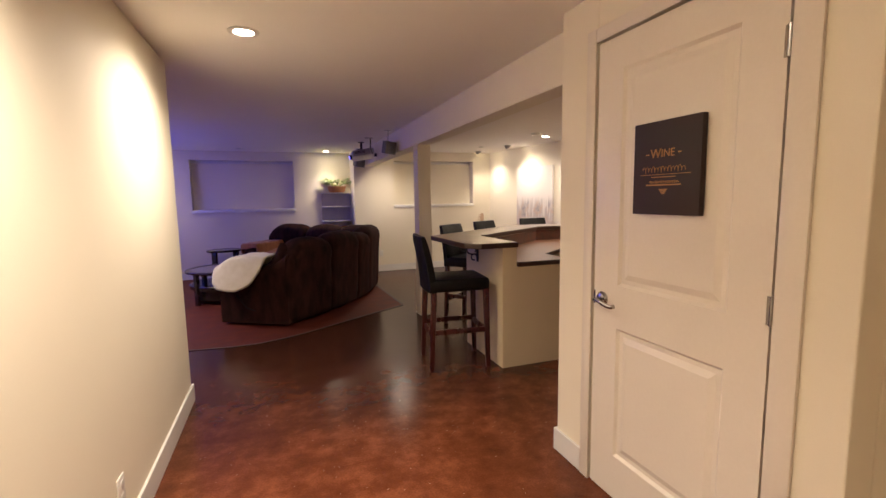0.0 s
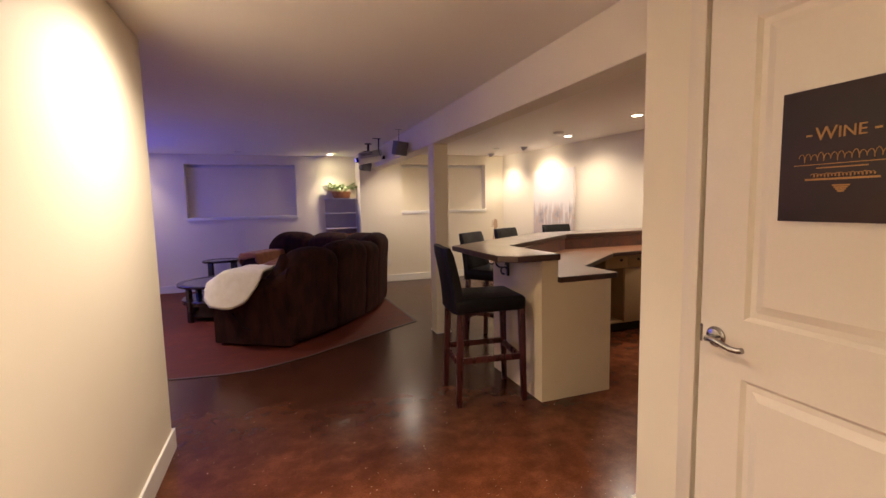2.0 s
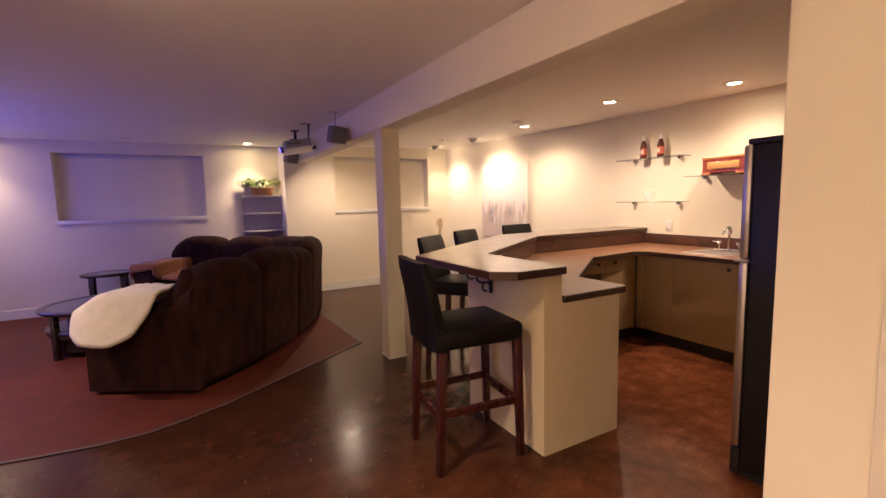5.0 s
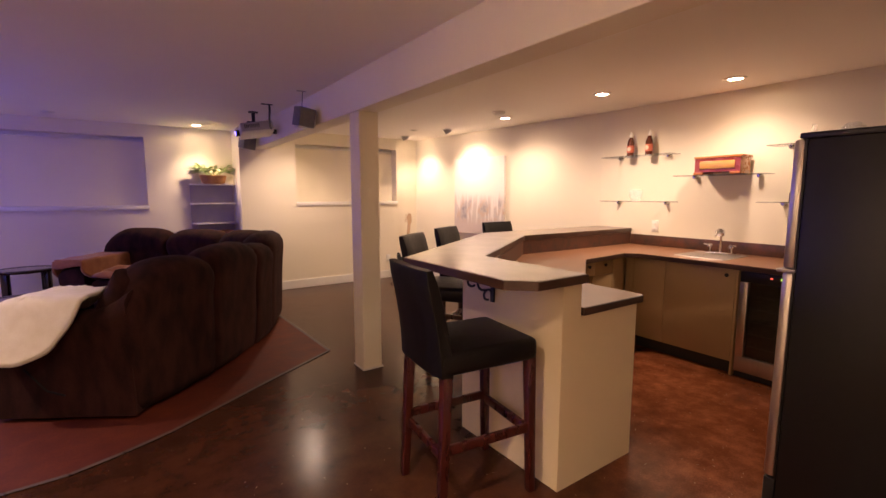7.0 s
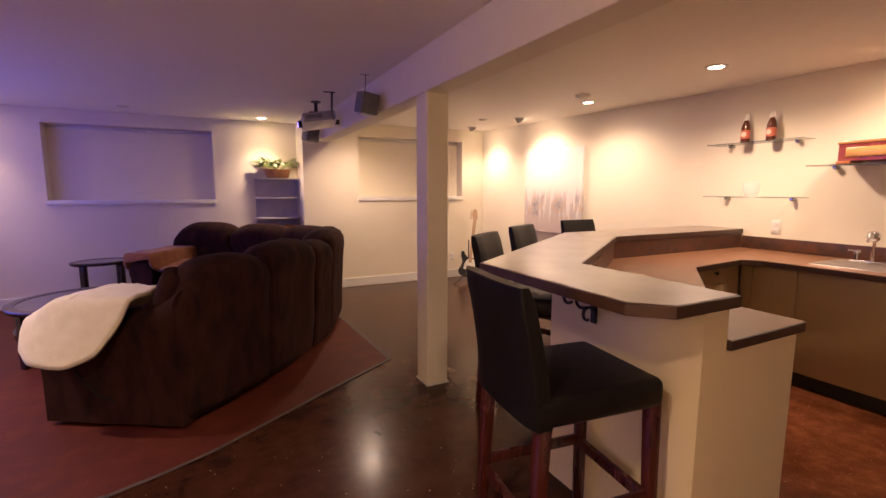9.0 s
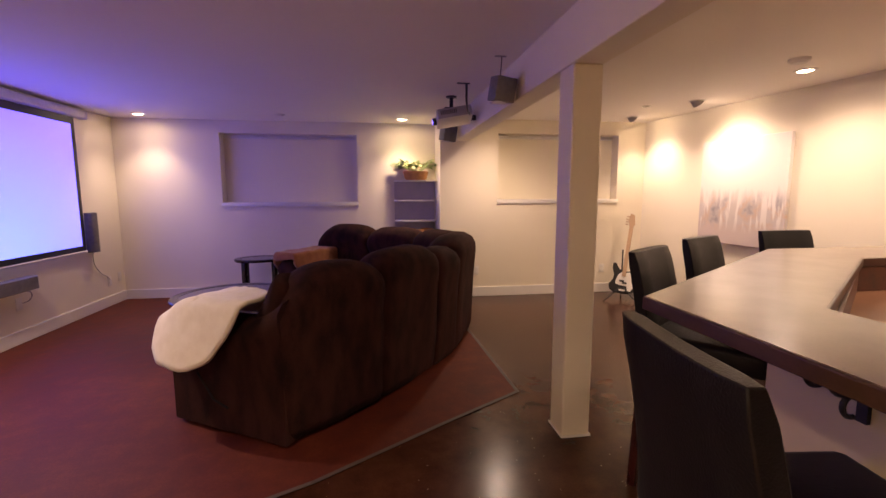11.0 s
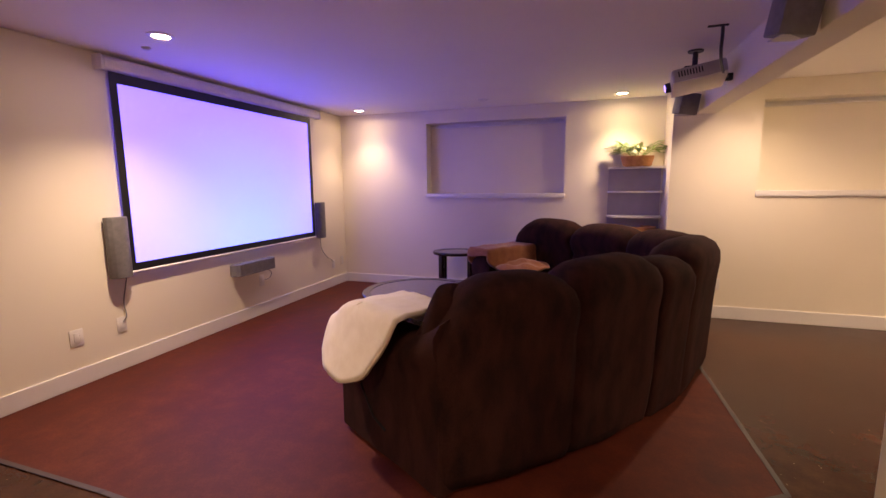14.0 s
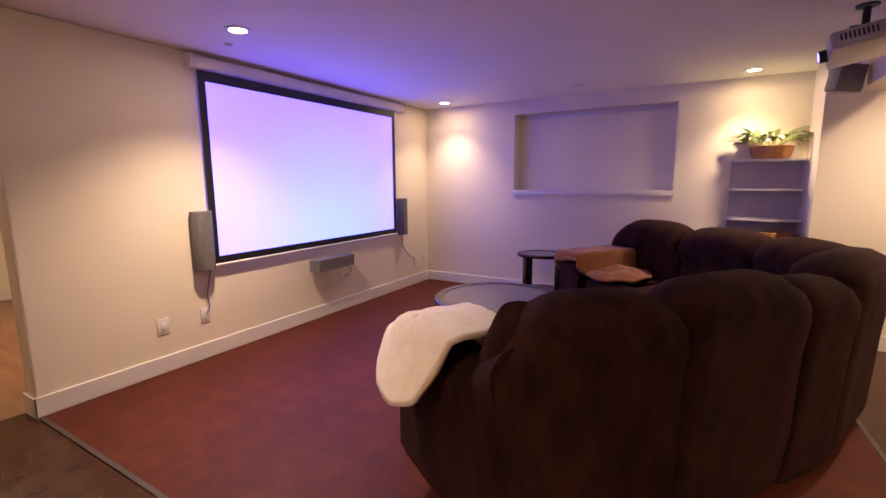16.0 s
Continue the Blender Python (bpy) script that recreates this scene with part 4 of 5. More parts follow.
bottle((5.66, 7.19, 1.7651), 8)
bottle((5.66, 6.99, 1.7651), -6)
b = thing("wooden_box", (5.645, 6.30, 1.5501), -2, label="varnished cedar box with raised panel front and small feet", category="box")
simple("case", b, "cedar", (-0.085, 0.09, -0.185, 0.185, 0.02, 0.135), bev=0.002)
simple("lid", b, "cedar", (-0.095, 0.095, -0.195, 0.195, 0.136, 0.158), bev=0.006, label="moulded lid")
simple("front_frame", b, "redwood", (-0.091, -0.086, -0.185, 0.185, 0.02, 0.045), (-0.091, -0.086, -0.185, 0.185, 0.115, 0.135), (-0.091, -0.086, -0.185, -0.145, 0.045, 0.115), (-0.091, -0.086, 0.145, 0.185, 0.045, 0.115), label="dark red front frame")
simple("front_panel", b, "paleplank", (-0.097, -0.086, -0.143, 0.143, 0.047, 0.113), bev=0.005, label="pale raised panel")
for y in (-0.15, 0.15):
    simple("foot", b, "cedar", (-0.10, 0.085, y - 0.04, y + 0.04, 0.0, 0.019), bev=0.003)
b = thing("glass_pitcher", (5.65, 7.10, 1.3101), label="clear empty glass bowl", category="glass bowl")
bm = bmesh.new()
lathe(bm, [(0, 0.0), (0.035, 0.0), (0.04, 0.005), (0.058, 0.035), (0.066, 0.09), (0.064, 0.115), (0.061, 0.115), (0.063, 0.088), (0.055, 0.038), (0.036, 0.009), (0, 0.006)])
part("bowl", bm, "clear", b, smooth=60).visible_shadow = False
b = thing("decanter", (5.65, 5.68, 1.7651), label="clear glass decanter with amber drink and stopper", category="decanter")
bm = bmesh.new()
lathe(bm, [(0, 0), (0.045, 0.0), (0.05, 0.01), (0.048, 0.05), (0.02, 0.085), (0.014, 0.12), (0.018, 0.13), (0.0155, 0.13), (0.012, 0.12), (0.018, 0.083), (0.0455, 0.048), (0.047, 0.012), (0, 0.006)])
part("flask", bm, "clear", b, smooth=60).visible_shadow = False
bm = bmesh.new()
lathe(bm, [(0, 0.007), (0.045, 0.012), (0.0445, 0.03), (0, 0.03)])
part("drink", bm, "label", b, "dark red drink", smooth=60)
b = thing("glass_jar", (5.66, 5.46, 1.7651), label="clear wide glass vessel", category="glass vessel")
bm = bmesh.new()
lathe(bm, [(0, 0), (0.05, 0.0), (0.075, 0.03), (0.07, 0.09), (0.035, 0.12), (0.032, 0.12), (0.067, 0.088), (0.072, 0.032), (0, 0.005)])
part("vessel", bm, "clear", b, smooth=60).visible_shadow = False
b = thing("tasting_stand", (5.65, 5.70, 1.3201), label="black stand with small bottles and a white oval plaque", category="ornament")
simple("stand_base", b, "plastic", (-0.045, 0.045, -0.085, 0.085, 0.0, 0.075), bev=0.003)
for y in (-0.05, 0.0, 0.045):
    bm = bmesh.new()
    lathe(bm, [(0, 0.0755), (0.016, 0.0755), (0.016, 0.115), (0.007, 0.13), (0.007, 0.145), (0, 0.145)], (0, y, 0), 12)
    part("small_bottle", bm, "plastic", b, smooth=50)
bm = bmesh.new()
vs = bmesh.ops.create_uvsphere(bm, u_segments=20, v_segments=12, radius=1)["verts"]
move(vs, pose(0.01, 0.03, 0.165) @ Matrix.Diagonal((0.018, 0.052, 0.04, 1)))
part("oval_plaque", bm, "silver", b, smooth=60)
bm = bmesh.new()
tube(bm, [(0, -0.02, 0.165), (0, -0.06, 0.17), (0, -0.10, 0.168)], 0.008, 8)
rod(bm, (0, -0.045, 0.165), (0, -0.07, 0.165), 0.018)
part("corkscrew", bm, "plastic", b, smooth=50)


def plate(at, normal_yaw, label, duplex=True, w=0.072, h=0.115):
    """A wall plate that faces -x before its turn."""
    o = thing("outlet", at, normal_yaw, label=label, category="wall outlet")
    simple("cover_plate", o, "offwhite", (-0.006, 0, -w / 2, w / 2, -h / 2, h / 2), bev=0.002)
    if duplex:
        for z in (-0.026, 0.026):
            simple("socket", o, "trim", (-0.0085, -0.006, -0.016, 0.016, z - 0.014, z + 0.014), bev=0.002)
    else:
        simple("rocker", o, "trim", (-0.0085, -0.006, -0.017, 0.017, -0.034, 0.034), bev=0.002)
    return o


plate((EX, 6.935, 1.06), 0, "white duplex outlet above the worktop")
plate((east(10.72), 10.72, 0.29), 5.9, "white duplex outlet low on the wall")
plate((3.11, NB, 0.345), 90, "white duplex outlet low on the end wall")
plate((4.86, NB, 0.33), 90, "white duplex outlet low on the end wall")
plate((WX, 8.00, 0.34), 180, "white blank double plate low under the screen", False, 0.085, 0.115)
plate((WX, 8.31, 0.34), 180, "white cable plate with a grey speaker cord", False)
plate((WX, 9.80, 0.36), 180, "white cable plate behind the centre speaker cord", False)
plate((WX, 11.18, 0.30), 180, "white cable plate near the room corner", False)
plate((WX, 11.40, 0.32), 180, "white duplex outlet in the corner")
plate((HL, 4.56, 0.27), 180, "white duplex outlet low on the hall wall")

# painting
b = thing("painting", (east(9.49) - 0.004, 9.49, 1.365), 5.9, label="large pale abstract canvas with white upright strokes", category="painting")
bm = bmesh.new()
box(bm, -0.04, 0.0, -0.497, 0.497, -0.56, 0.53, bev=0.003)
part("canvas", bm, "painting", b)

# guitar on its stand
g = thing("electric_guitar", (4.90, 10.55, 0.07), -30, label="black bass guitar with white pickguard and maple neck", category="guitar")
OUTL = [(0.0, 0.0), (0.09, 0.005), (0.15, 0.05), (0.155, 0.11), (0.115, 0.17), (0.11, 0.22), (0.14, 0.29), (0.145, 0.34), (0.115, 0.345), (0.075, 0.30), (0.03, 0.29), (-0.03, 0.29), (-0.07, 0.32), (-0.11, 0.385), (-0.145, 0.38), (-0.145, 0.31), (-0.115, 0.23), (-0.125, 0.17), (-0.165, 0.10), (-0.15, 0.04), (-0.09, 0.005)]
TILT = Matrix.Rotation(radians(6), 4, "Y") @ Matrix.Rotation(radians(-14), 4, "X") @ Matrix.Rotation(math.pi / 2, 4, "X")
bm = bmesh.new()
prism(bm, OUTL, -0.02, 0.02)
move(list(bm.verts), TILT)
part("body", bm, "black", g, "glossy black solid body", bev=0.008)
bm = bmesh.new()
prism(bm, [(0.10, 0.04), (0.13, 0.10), (0.095, 0.17), (0.092, 0.22), (0.118, 0.29), (0.11, 0.325), (0.075, 0.285), (0.03, 0.272), (-0.03, 0.272), (-0.065, 0.24), (-0.085, 0.17), (-0.09, 0.12), (-0.03, 0.105), (0.05, 0.10), (0.065, 0.04)], 0.0205, 0.023)
box(bm, -0.035, 0.04, 0.035, 0.055, 0.0215, 0.034, bev=0.002)
move(list(bm.verts), TILT)
part("pickguard", bm, "offwhite", g, "white pickguard")
bm = bmesh.new()
box(bm, -0.024, 0.024, 0.22, 0.86, 0.012, 0.034, bev=0.004)
move(list(bm.verts), TILT)
part("neck", bm, "maple", g, "amber maple neck")
bm = bmesh.new()
box(bm, -0.045, 0.012, 0.150, 0.172, 0.0235, 0.031, bev=0.002)
box(bm, -0.008, 0.048, 0.128, 0.150, 0.0235, 0.031, bev=0.002)
move(list(bm.verts), TILT)
part("pickup", bm, "plastic", g, "black split pickup")
bm = bmesh.new()
prism(bm, [(-0.024, 0.86), (0.024, 0.86), (0.04, 0.90), (0.02, 1.02), (-0.03, 1.04), (-0.045, 0.95)], 0.008, 0.022)
for k in range(4):
    box(bm, -0.075, -0.040, 0.885 + k * 0.034, 0.900 + k * 0.034, 0.010, 0.018)
move(list(bm.verts), TILT)
part("headstock", bm, "maple", g, "maple headstock with pegs")
g = thing("guitar_stand", (4.90, 10.55, 0.0), -30, label="black folding guitar stand", category="guitar stand")
bm = bmesh.new()
tube(bm, [(0, 0.10, 0.62), (0, 0.03, 0.14)], 0.009, 8)
for x, y in ((-0.2, -0.2), (0.2, -0.2), (0.0, 0.24)):
    tube(bm, [(0, 0.03, 0.17), (x * 0.8, y * 0.8, 0.03), (x, y, 0.009)], 0.009, 8)
for x in (-0.08, 0.08):
    tube(bm, [(0, 0.03, 0.14), (x, -0.02, 0.10), (x, -0.09, 0.10), (x, -0.10, 0.13)], 0.007, 8)
part("stand_frame", bm, "plastic", g, smooth=60)


# ---- bar stools ----
def make_stool(at, yaw, label):
    s = thing("bar_stool", at, yaw, label=label, category="bar stool", group="bar stools")
    # legs: front (towards +x) straight, back ones rise into the back
    for y in (-0.185, 0.185):
        bm = bmesh.new()
        vs = box(bm, -0.022, 0.022, -0.022, 0.022, 0.0, 0.66, bev=0.004)
        for v in vs:
            k = v.co.z / 0.66
            v.co.x = v.co.x * (0.78 + 0.22 * k) + 0.235 - 0.015 * k
            v.co.y = v.co.y * (0.78 + 0.22 * k) + y * (1.05 - 0.05 * k)
        part("leg", bm, "cherry", s, "cherry-stained front leg", smooth=40)
        bm = bmesh.new()
        vs = box(bm, -0.022, 0.022, -0.022, 0.022, 0.0, 0.66, bev=0.004)
        for v in vs:
            k = v.co.z / 0.66
            v.co.x = v.co.x * (0.78 + 0.22 * k) - 0.235 + 0.03 * math.sin(k * math.pi * 0.55)
            v.co.y = v.co.y * (0.78 + 0.22 * k) + y * (1.05 - 0.05 * k)
        part("leg", bm, "cherry", s, "cherry-stained swept back leg", smooth=40)
    for y in (-0.19, 0.19):
        simple("stretcher", s, "cherry", (-0.20, 0.218, y - 0.009, y + 0.009, 0.295, 0.338), bev=0.003)
    simple("stretcher", s, "cherry", (0.212, 0.236, -0.18, 0.18, 0.280, 0.322), bev=0.003, label="front foot rail")
    simple("stretcher", s, "cherry", (-0.222, -0.202, -0.18, 0.18, 0.255, 0.298), bev=0.003)
    bm = bmesh.new()
    vs = box(bm, -0.245, 0.25, -0.215, 0.215, 0.640, 0.742, bev=0.028)
    for v in vs:
        if v.co.z > 0.70:
            v.co.z += 0.018 * (1 - (v.co.x / 0.25) ** 2) * (1 - (v.co.y / 0.22) ** 2)
    part("seat", bm, "leather", s, "black leather padded seat", smooth=50)
    bm = bmesh.new()
    r = bmesh.ops.create_cube(bm, size=1)
    bmesh.ops.subdivide_edges(bm, edges=bm.edges, cuts=7, use_grid_fill=True)
    for v in bm.verts:
        z = v.co.z + 0.5
        t = 0.080 - 0.014 * z
        y = v.co.y * (0.425 - 0.025 * z)
        x = v.co.x * t
        edge = max(0.0, abs(v.co.y) * 2 - 0.86) / 0.14
        x *= 1 - 0.35 * edge ** 2
        zz = 0.640 + z * 0.443
        if z > 0.9:
            k = (z - 0.9) / 0.1
            x *= 1 - 0.35 * k ** 2
        v.co = Vector((x - 0.212 - 0.075 * z ** 1.6 - 0.010 * math.cos(math.pi * v.co.y), y, zz))
    part("backrest", bm, "leather", s, "black leather upholstered back", smooth=60, bev=0.014)
    return s


first = make_stool((2.66, 6.035, 0), -7, "black leather bar stool with cherry legs at the bar's open end")
for (x, y, a), lab in zip(((3.29, 7.07, -54), (3.88, 7.50, -62), (4.66, 7.80, -88)), ("black leather bar stool on the slanting side by the column", "black leather bar stool beside the slanting bar corner", "black leather bar stool pushed in facing the straight bar side")):
    tagged(copy_thing(first, pose(x, y, 0, 0, 0, a)), lab)


# ---- sectional sofa ----
sofa = thing("sofa", (0.0, 0.0, 0.004), label="chocolate velour curved sectional sofa with padded recliner backs", category="sofa")


def loft(bm, rows, closed=False):
    g = [[bm.verts.new(p) for p in row] for row in rows]
    for a, b in zip(g, g[1:]):
        m = len(a)
        for i in range(m if closed else m - 1):
            bm.faces.new((a[i], a[(i + 1) % m], b[(i + 1) % m], b[i]))
    return g


PROFILE = [(0.02, 0.035), (0.0, 0.10), (-0.012, 0.30), (-0.022, 0.50), (-0.036, 0.68), (-0.052, 0.80), (-0.050, 0.87), (-0.020, 0.925), (0.045, 0.96), (0.13, 0.965), (0.21, 0.94), (0.275, 0.885), (0.30, 0.80), (0.275, 0.72), (0.235, 0.66), (0.25, 0.58), (0.25, 0.44), (0.25, 0.10), (0.2, 0.035)]


def back_section(a, b, top, arch0, arch1, label, na=None, nb=None, seed=0):
    """One padded back from floor point a to b, bulging and rolled over at the top, arched across its width."""
    a, b = Vector((*a, 0)), Vector((*b, 0))
    d = b - a
    n0 = Vector((-d.y, d.x, 0)).normalized()
    na, nb = Vector((*(na or n0[:2]), 0)).normalized(), Vector((*(nb or n0[:2]), 0)).normalized()
    rows = []
    N = 14
    for i in range(N + 1):
        u = i / N
        s = abs(2 * u - 1)
        inset = 0.020 * s ** 12
        drop = (arch0 if u < 0.5 else arch1) * s ** (2.2 if arch0 > 0.15 and u < 0.5 else 3.2)
        nn = (na * (1 - u) + nb * u).normalized()
        row = []
        for k, (dd, z) in enumerate(PROFILE):
            zz = z / 0.965 * top
            if z > 0.5:
                zz -= drop * (z - 0.5) / 0.465
            w = noise.noise(Vector((u * 3 + seed, z * 4, dd * 3))) * 0.012
            fat = 1 - 0.07 * s ** 8 if z > 0.6 else 1
            dd2 = (dd - 0.12) * fat + 0.12 + (inset if dd < 0.12 else -inset)
            p = a + d * (0.004 + 0.992 * u) + nn * (dd2 + w)
            row.append((p.x, p.y, zz + w * 0.5))
        rows.append(row)
    bm = bmesh.new()
    g = loft(bm, rows, closed=True)
    bm.faces.new(g[0][::-1])
    bm.faces.new(g[-1])
    return part("backrest", bm, "velour", sofa, label, smooth=75)


def inward(p, q):
    d = Vector((q[0] - p[0], q[1] - p[1]))
    return (-d.y, d.x)


P = [(1.36, 7.63), (1.88, 8.11), (2.28, 8.60), (2.48, 8.90), (2.76, 9.58), (2.44, 10.36), (1.88, 10.93), (1.24, 11.28)]
N2 = [inward(P[i], P[i + 1]) for i in range(7)]
def mid(i):
    a, b = Vector(N2[i]).normalized(), Vector(N2[i + 1]).normalized()
    return tuple((a + b).normalized())
specs = [(0, 0.960, 0.24, 0.08), (1, 0.985, 0.05, 0.08), (2, 0.93, 0.03, 0.06), (3, 1.0, 0.10, 0.08), (4, 0.965, 0.08, 0.08), (5, 0.955, 0.08, 0.08), (6, 0.965, 0.08, 0.15)]
for i, top, arch0, arch1 in specs:
    na = N2[i] if i == 0 else mid(i - 1)
    nb = N2[i] if i == 6 else mid(i)
    back_section(P[i], P[i + 1], top, arch0, arch1, "padded brown velour back with rolled top", na, nb, i * 3.1)


def seat(poly, z0, z1, name, label, bev=0.05, mat_="velour"):
    bm = bmesh.new()
    prism(bm, poly, z0, z1)
    es = [e for e in bm.edges if all(abs(v.co.z - z1) < 1e-5 for v in e.verts)]
    bmesh.ops.bevel(bm, geom=es, offset=bev, segments=4, affect="EDGES", profile=0.6)
    return part(name, bm, mat_, sofa, label, smooth=60)


def off(i, d, j=None):
    n = Vector(mid(min(i, 5)) if j is None else j).normalized()
    return (P[i][0] + n.x * d, P[i][1] + n.y * d)


# seat blocks on their bases
nA, nB = Vector(N2[0]).normalized(), Vector(N2[6]).normalized()
def quad(p, q, n, d0, d1):
    n = Vector(n).normalized()
    return [(p[0] + n.x * d0, p[1] + n.y * d0), (q[0] + n.x * d0, q[1] + n.y * d0), (q[0] + n.x * d1, q[1] + n.y * d1), (p[0] + n.x * d1, p[1] + n.y * d1)]
seat(quad((1.56, 7.78), P[1], nA, 0.2, 0.86), 0.05, 0.46, "seat_cushion", "brown velour seat with footrest")
seat(quad(P[1], P[2], mid(0), 0.2, 0.86), 0.05, 0.46, "seat_cushion", "brown velour seat")
seat([off(2, 0.2), off(3, 0.2), off(4, 0.2), off(5, 0.2), (1.72, 9.72), (1.58, 9.30)], 0.05, 0.44, "seat_cushion", "wedge-shaped brown velour corner seat")
seat(quad(P[5], P[6], N2[5], 0.2, 0.84), 0.05, 0.46, "seat_cushion", "brown velour seat")
seat(quad(P[6], (1.42, 11.16), nB, 0.2, 0.84), 0.05, 0.46, "seat_cushion", "brown velour seat")


def arm(p_out, direction, width_dir, length, width, label, back_h=0.74):
    """A recliner arm: boxed side panel with a fat rounded pad that dips forward from the back."""
    p, f, w = Vector((*p_out, 0)), Vector((*direction, 0)).normalized(), Vector((*width_dir, 0)).normalized()
    rows = []
    N = 12
    for i in range(N + 1):
        u = i / N
        h = 0.655 + (back_h - 0.655) * max(0, 1 - u * 2.6) ** 1.5 - 0.05 * max(0, (u - 0.72) / 0.28) ** 2
        front = 0.03 * max(0, (u - 0.9) / 0.1)
        prof = [(0.0, 0.03), (0.0, 0.28), (-0.005, h - 0.17), (-0.022, h - 0.12), (-0.02, h - 0.06), (0.015, h - 0.015), (width * 0.35, h + 0.012), (width * 0.7, h), (width + 0.005, h - 0.05), (width + 0.01, h - 0.12), (width, h - 0.17), (width, 0.03)]
        row = []
        for dd, z in prof:
            q = p + f * (length * u) + w * dd
            ww = noise.noise(Vector((q.x * 5, q.y * 5, z * 5))) * 0.008
            row.append((q.x + w.x * ww, q.y + w.y * ww, max(0.02, z - front * (z > 0.3))))
        rows.append(row)
    bm = bmesh.new()
    g = loft(bm, rows, closed=True)
    bm.faces.new(g[0][::-1])
    bm.faces.new(g[-1])
    return part("arm", bm, "velour", sofa, label, smooth=70)


arm((1.36, 7.64), (-0.71, 0.43), (0.518, 0.855), 0.83, 0.27, "brown velour arm with rounded pad under the fleece", 0.80)
arm((1.24, 11.25), (-0.57, -0.82), (0.82, -0.57), 0.86, 0.24, "brown velour arm at the far end under the throw", 0.7)
# padded wing at the side of the first back, hanging over the arm
bm = bmesh.new()
W0, WE, WN = Vector((1.36, 7.64, 0)), Vector((-0.855, 0.518, 0)), Vector((0.518, 0.855, 0))
rows = []
for i in range(15):
    u = i / 14
    z = 0.38 + 0.50 * u
    reach = 0.15 + 0.12 * math.sin(math.pi * min(1.0, u * 0.80 + 0.1))
    row = []
    for k in range(16):
        a = k * math.tau / 16
        fat = math.sin(math.pi * (0.05 + 0.88 * u)) ** 0.40
        p = W0 + WE * (0.09 + reach * 0.50 * math.cos(a) * fat) + WN * (0.18 + 0.165 * math.sin(a) * fat)
        w = noise.noise(Vector((p.x * 6, p.y * 6, z * 5))) * 0.014
        row.append((p.x + w, p.y + w, z + 0.03 * math.cos(a)))
    rows.append(row)
g = loft(bm, rows, closed=True)
bm.faces.new(g[0][::-1])
bm.faces.new(g[-1])
part("back_wing", bm, "velour", sofa, "padded brown velour wing of the back above the arm", smooth=75)
# dark gaps between the backs and the lever slot on the arm side
for i in (1, 2, 3):
    bm = bmesh.new()
    n = Vector(mid(i - 1)).normalized()
    x, y = P[i][0] + n.x * 0.055, P[i][1] + n.y * 0.055
    tube(bm, [(x, y, 0.05), (x - n.x * 0.025, y - n.y * 0.025, 0.5), (x - n.x * 0.05, y - n.y * 0.05, 0.78)], 0.016, 6)
    part("seam", bm, "seam", sofa, "dark deep seam between backs", smooth=60)
bm = bmesh.new()
e = Vector((-0.855, 0.518, 0))
o = Vector((-0.518, -0.855, 0))
for s0, s1, z0, z1 in ((0.62, 0.50, 0.34, 0.20), (0.50, 0.40, 0.20, 0.17)):
    a, b = Vector((1.36, 7.64, 0)) + e * s0 + o * 0.004, Vector((1.36, 7.64, 0)) + e * s1 + o * 0.004
    tube(bm, [(a.x, a.y, z0), (b.x, b.y, z1)], 0.007, 6)
part("recliner_slot", bm, "seam", sofa, "dark recliner handle slot", smooth=60)


def drape(name, label, centre, rx, ry, yaw, zfun, material, category, seed, thick=0.02, jag=0.06):
    """A soft cloth of uneven outline laid over the thing below; zfun gives the height at each place."""
    t = thing(name, (0, 0, 0), label=label, category=category)
    bm = bmesh.new()
    rows = []
    R, A = 16, 56
    for i in range(R + 1):
        rad = i / R
        row = []
        for k in range(A):
            a = k * math.tau / A
            rr_ = rad * (1 + jag * noise.noise(Vector((math.cos(a) * 2 + seed, math.sin(a) * 2, 0))) * rad)
            x, y = rx * rr_ * math.cos(a), ry * rr_ * math.sin(a)
            c, s = math.cos(radians(yaw)), math.sin(radians(yaw))
            X, Y = centre[0] + x * c - y * s, centre[1] + x * s + y * c
            z, X, Y = zfun(X, Y, rad, a)
            f = noise.noise(Vector((X * 9 + seed, Y * 9, z * 6))) * 0.012 + noise.noise(Vector((X * 22, Y * 22, z * 12))) * 0.005
            row.append((X, Y, z + f + thick))
        rows.append(row)
    g = [[bm.verts.new(p) for p in row] for row in rows[1:]]
    c0 = bm.verts.new(rows[0][0])
    for k in range(A):
        bm.faces.new((c0, g[0][k], g[0][(k + 1) % A]))
    for a, b in zip(g, g[1:]):
        for k in range(A):
            bm.faces.new((a[k], b[k], b[(k + 1) % A], a[(k + 1) % A]))
    ob = part("cloth", bm, material, t, smooth=180)
    so = ob.modifiers.new("thickness", "SOLIDIFY")
    so.thickness, so.offset = 0.022, 1
    return t


# fleece over the front half of the near arm
AX, AY = Vector((-0.855, 0.518)), Vector((0.518, 0.855))
A0 = Vector((1.36, 7.64))


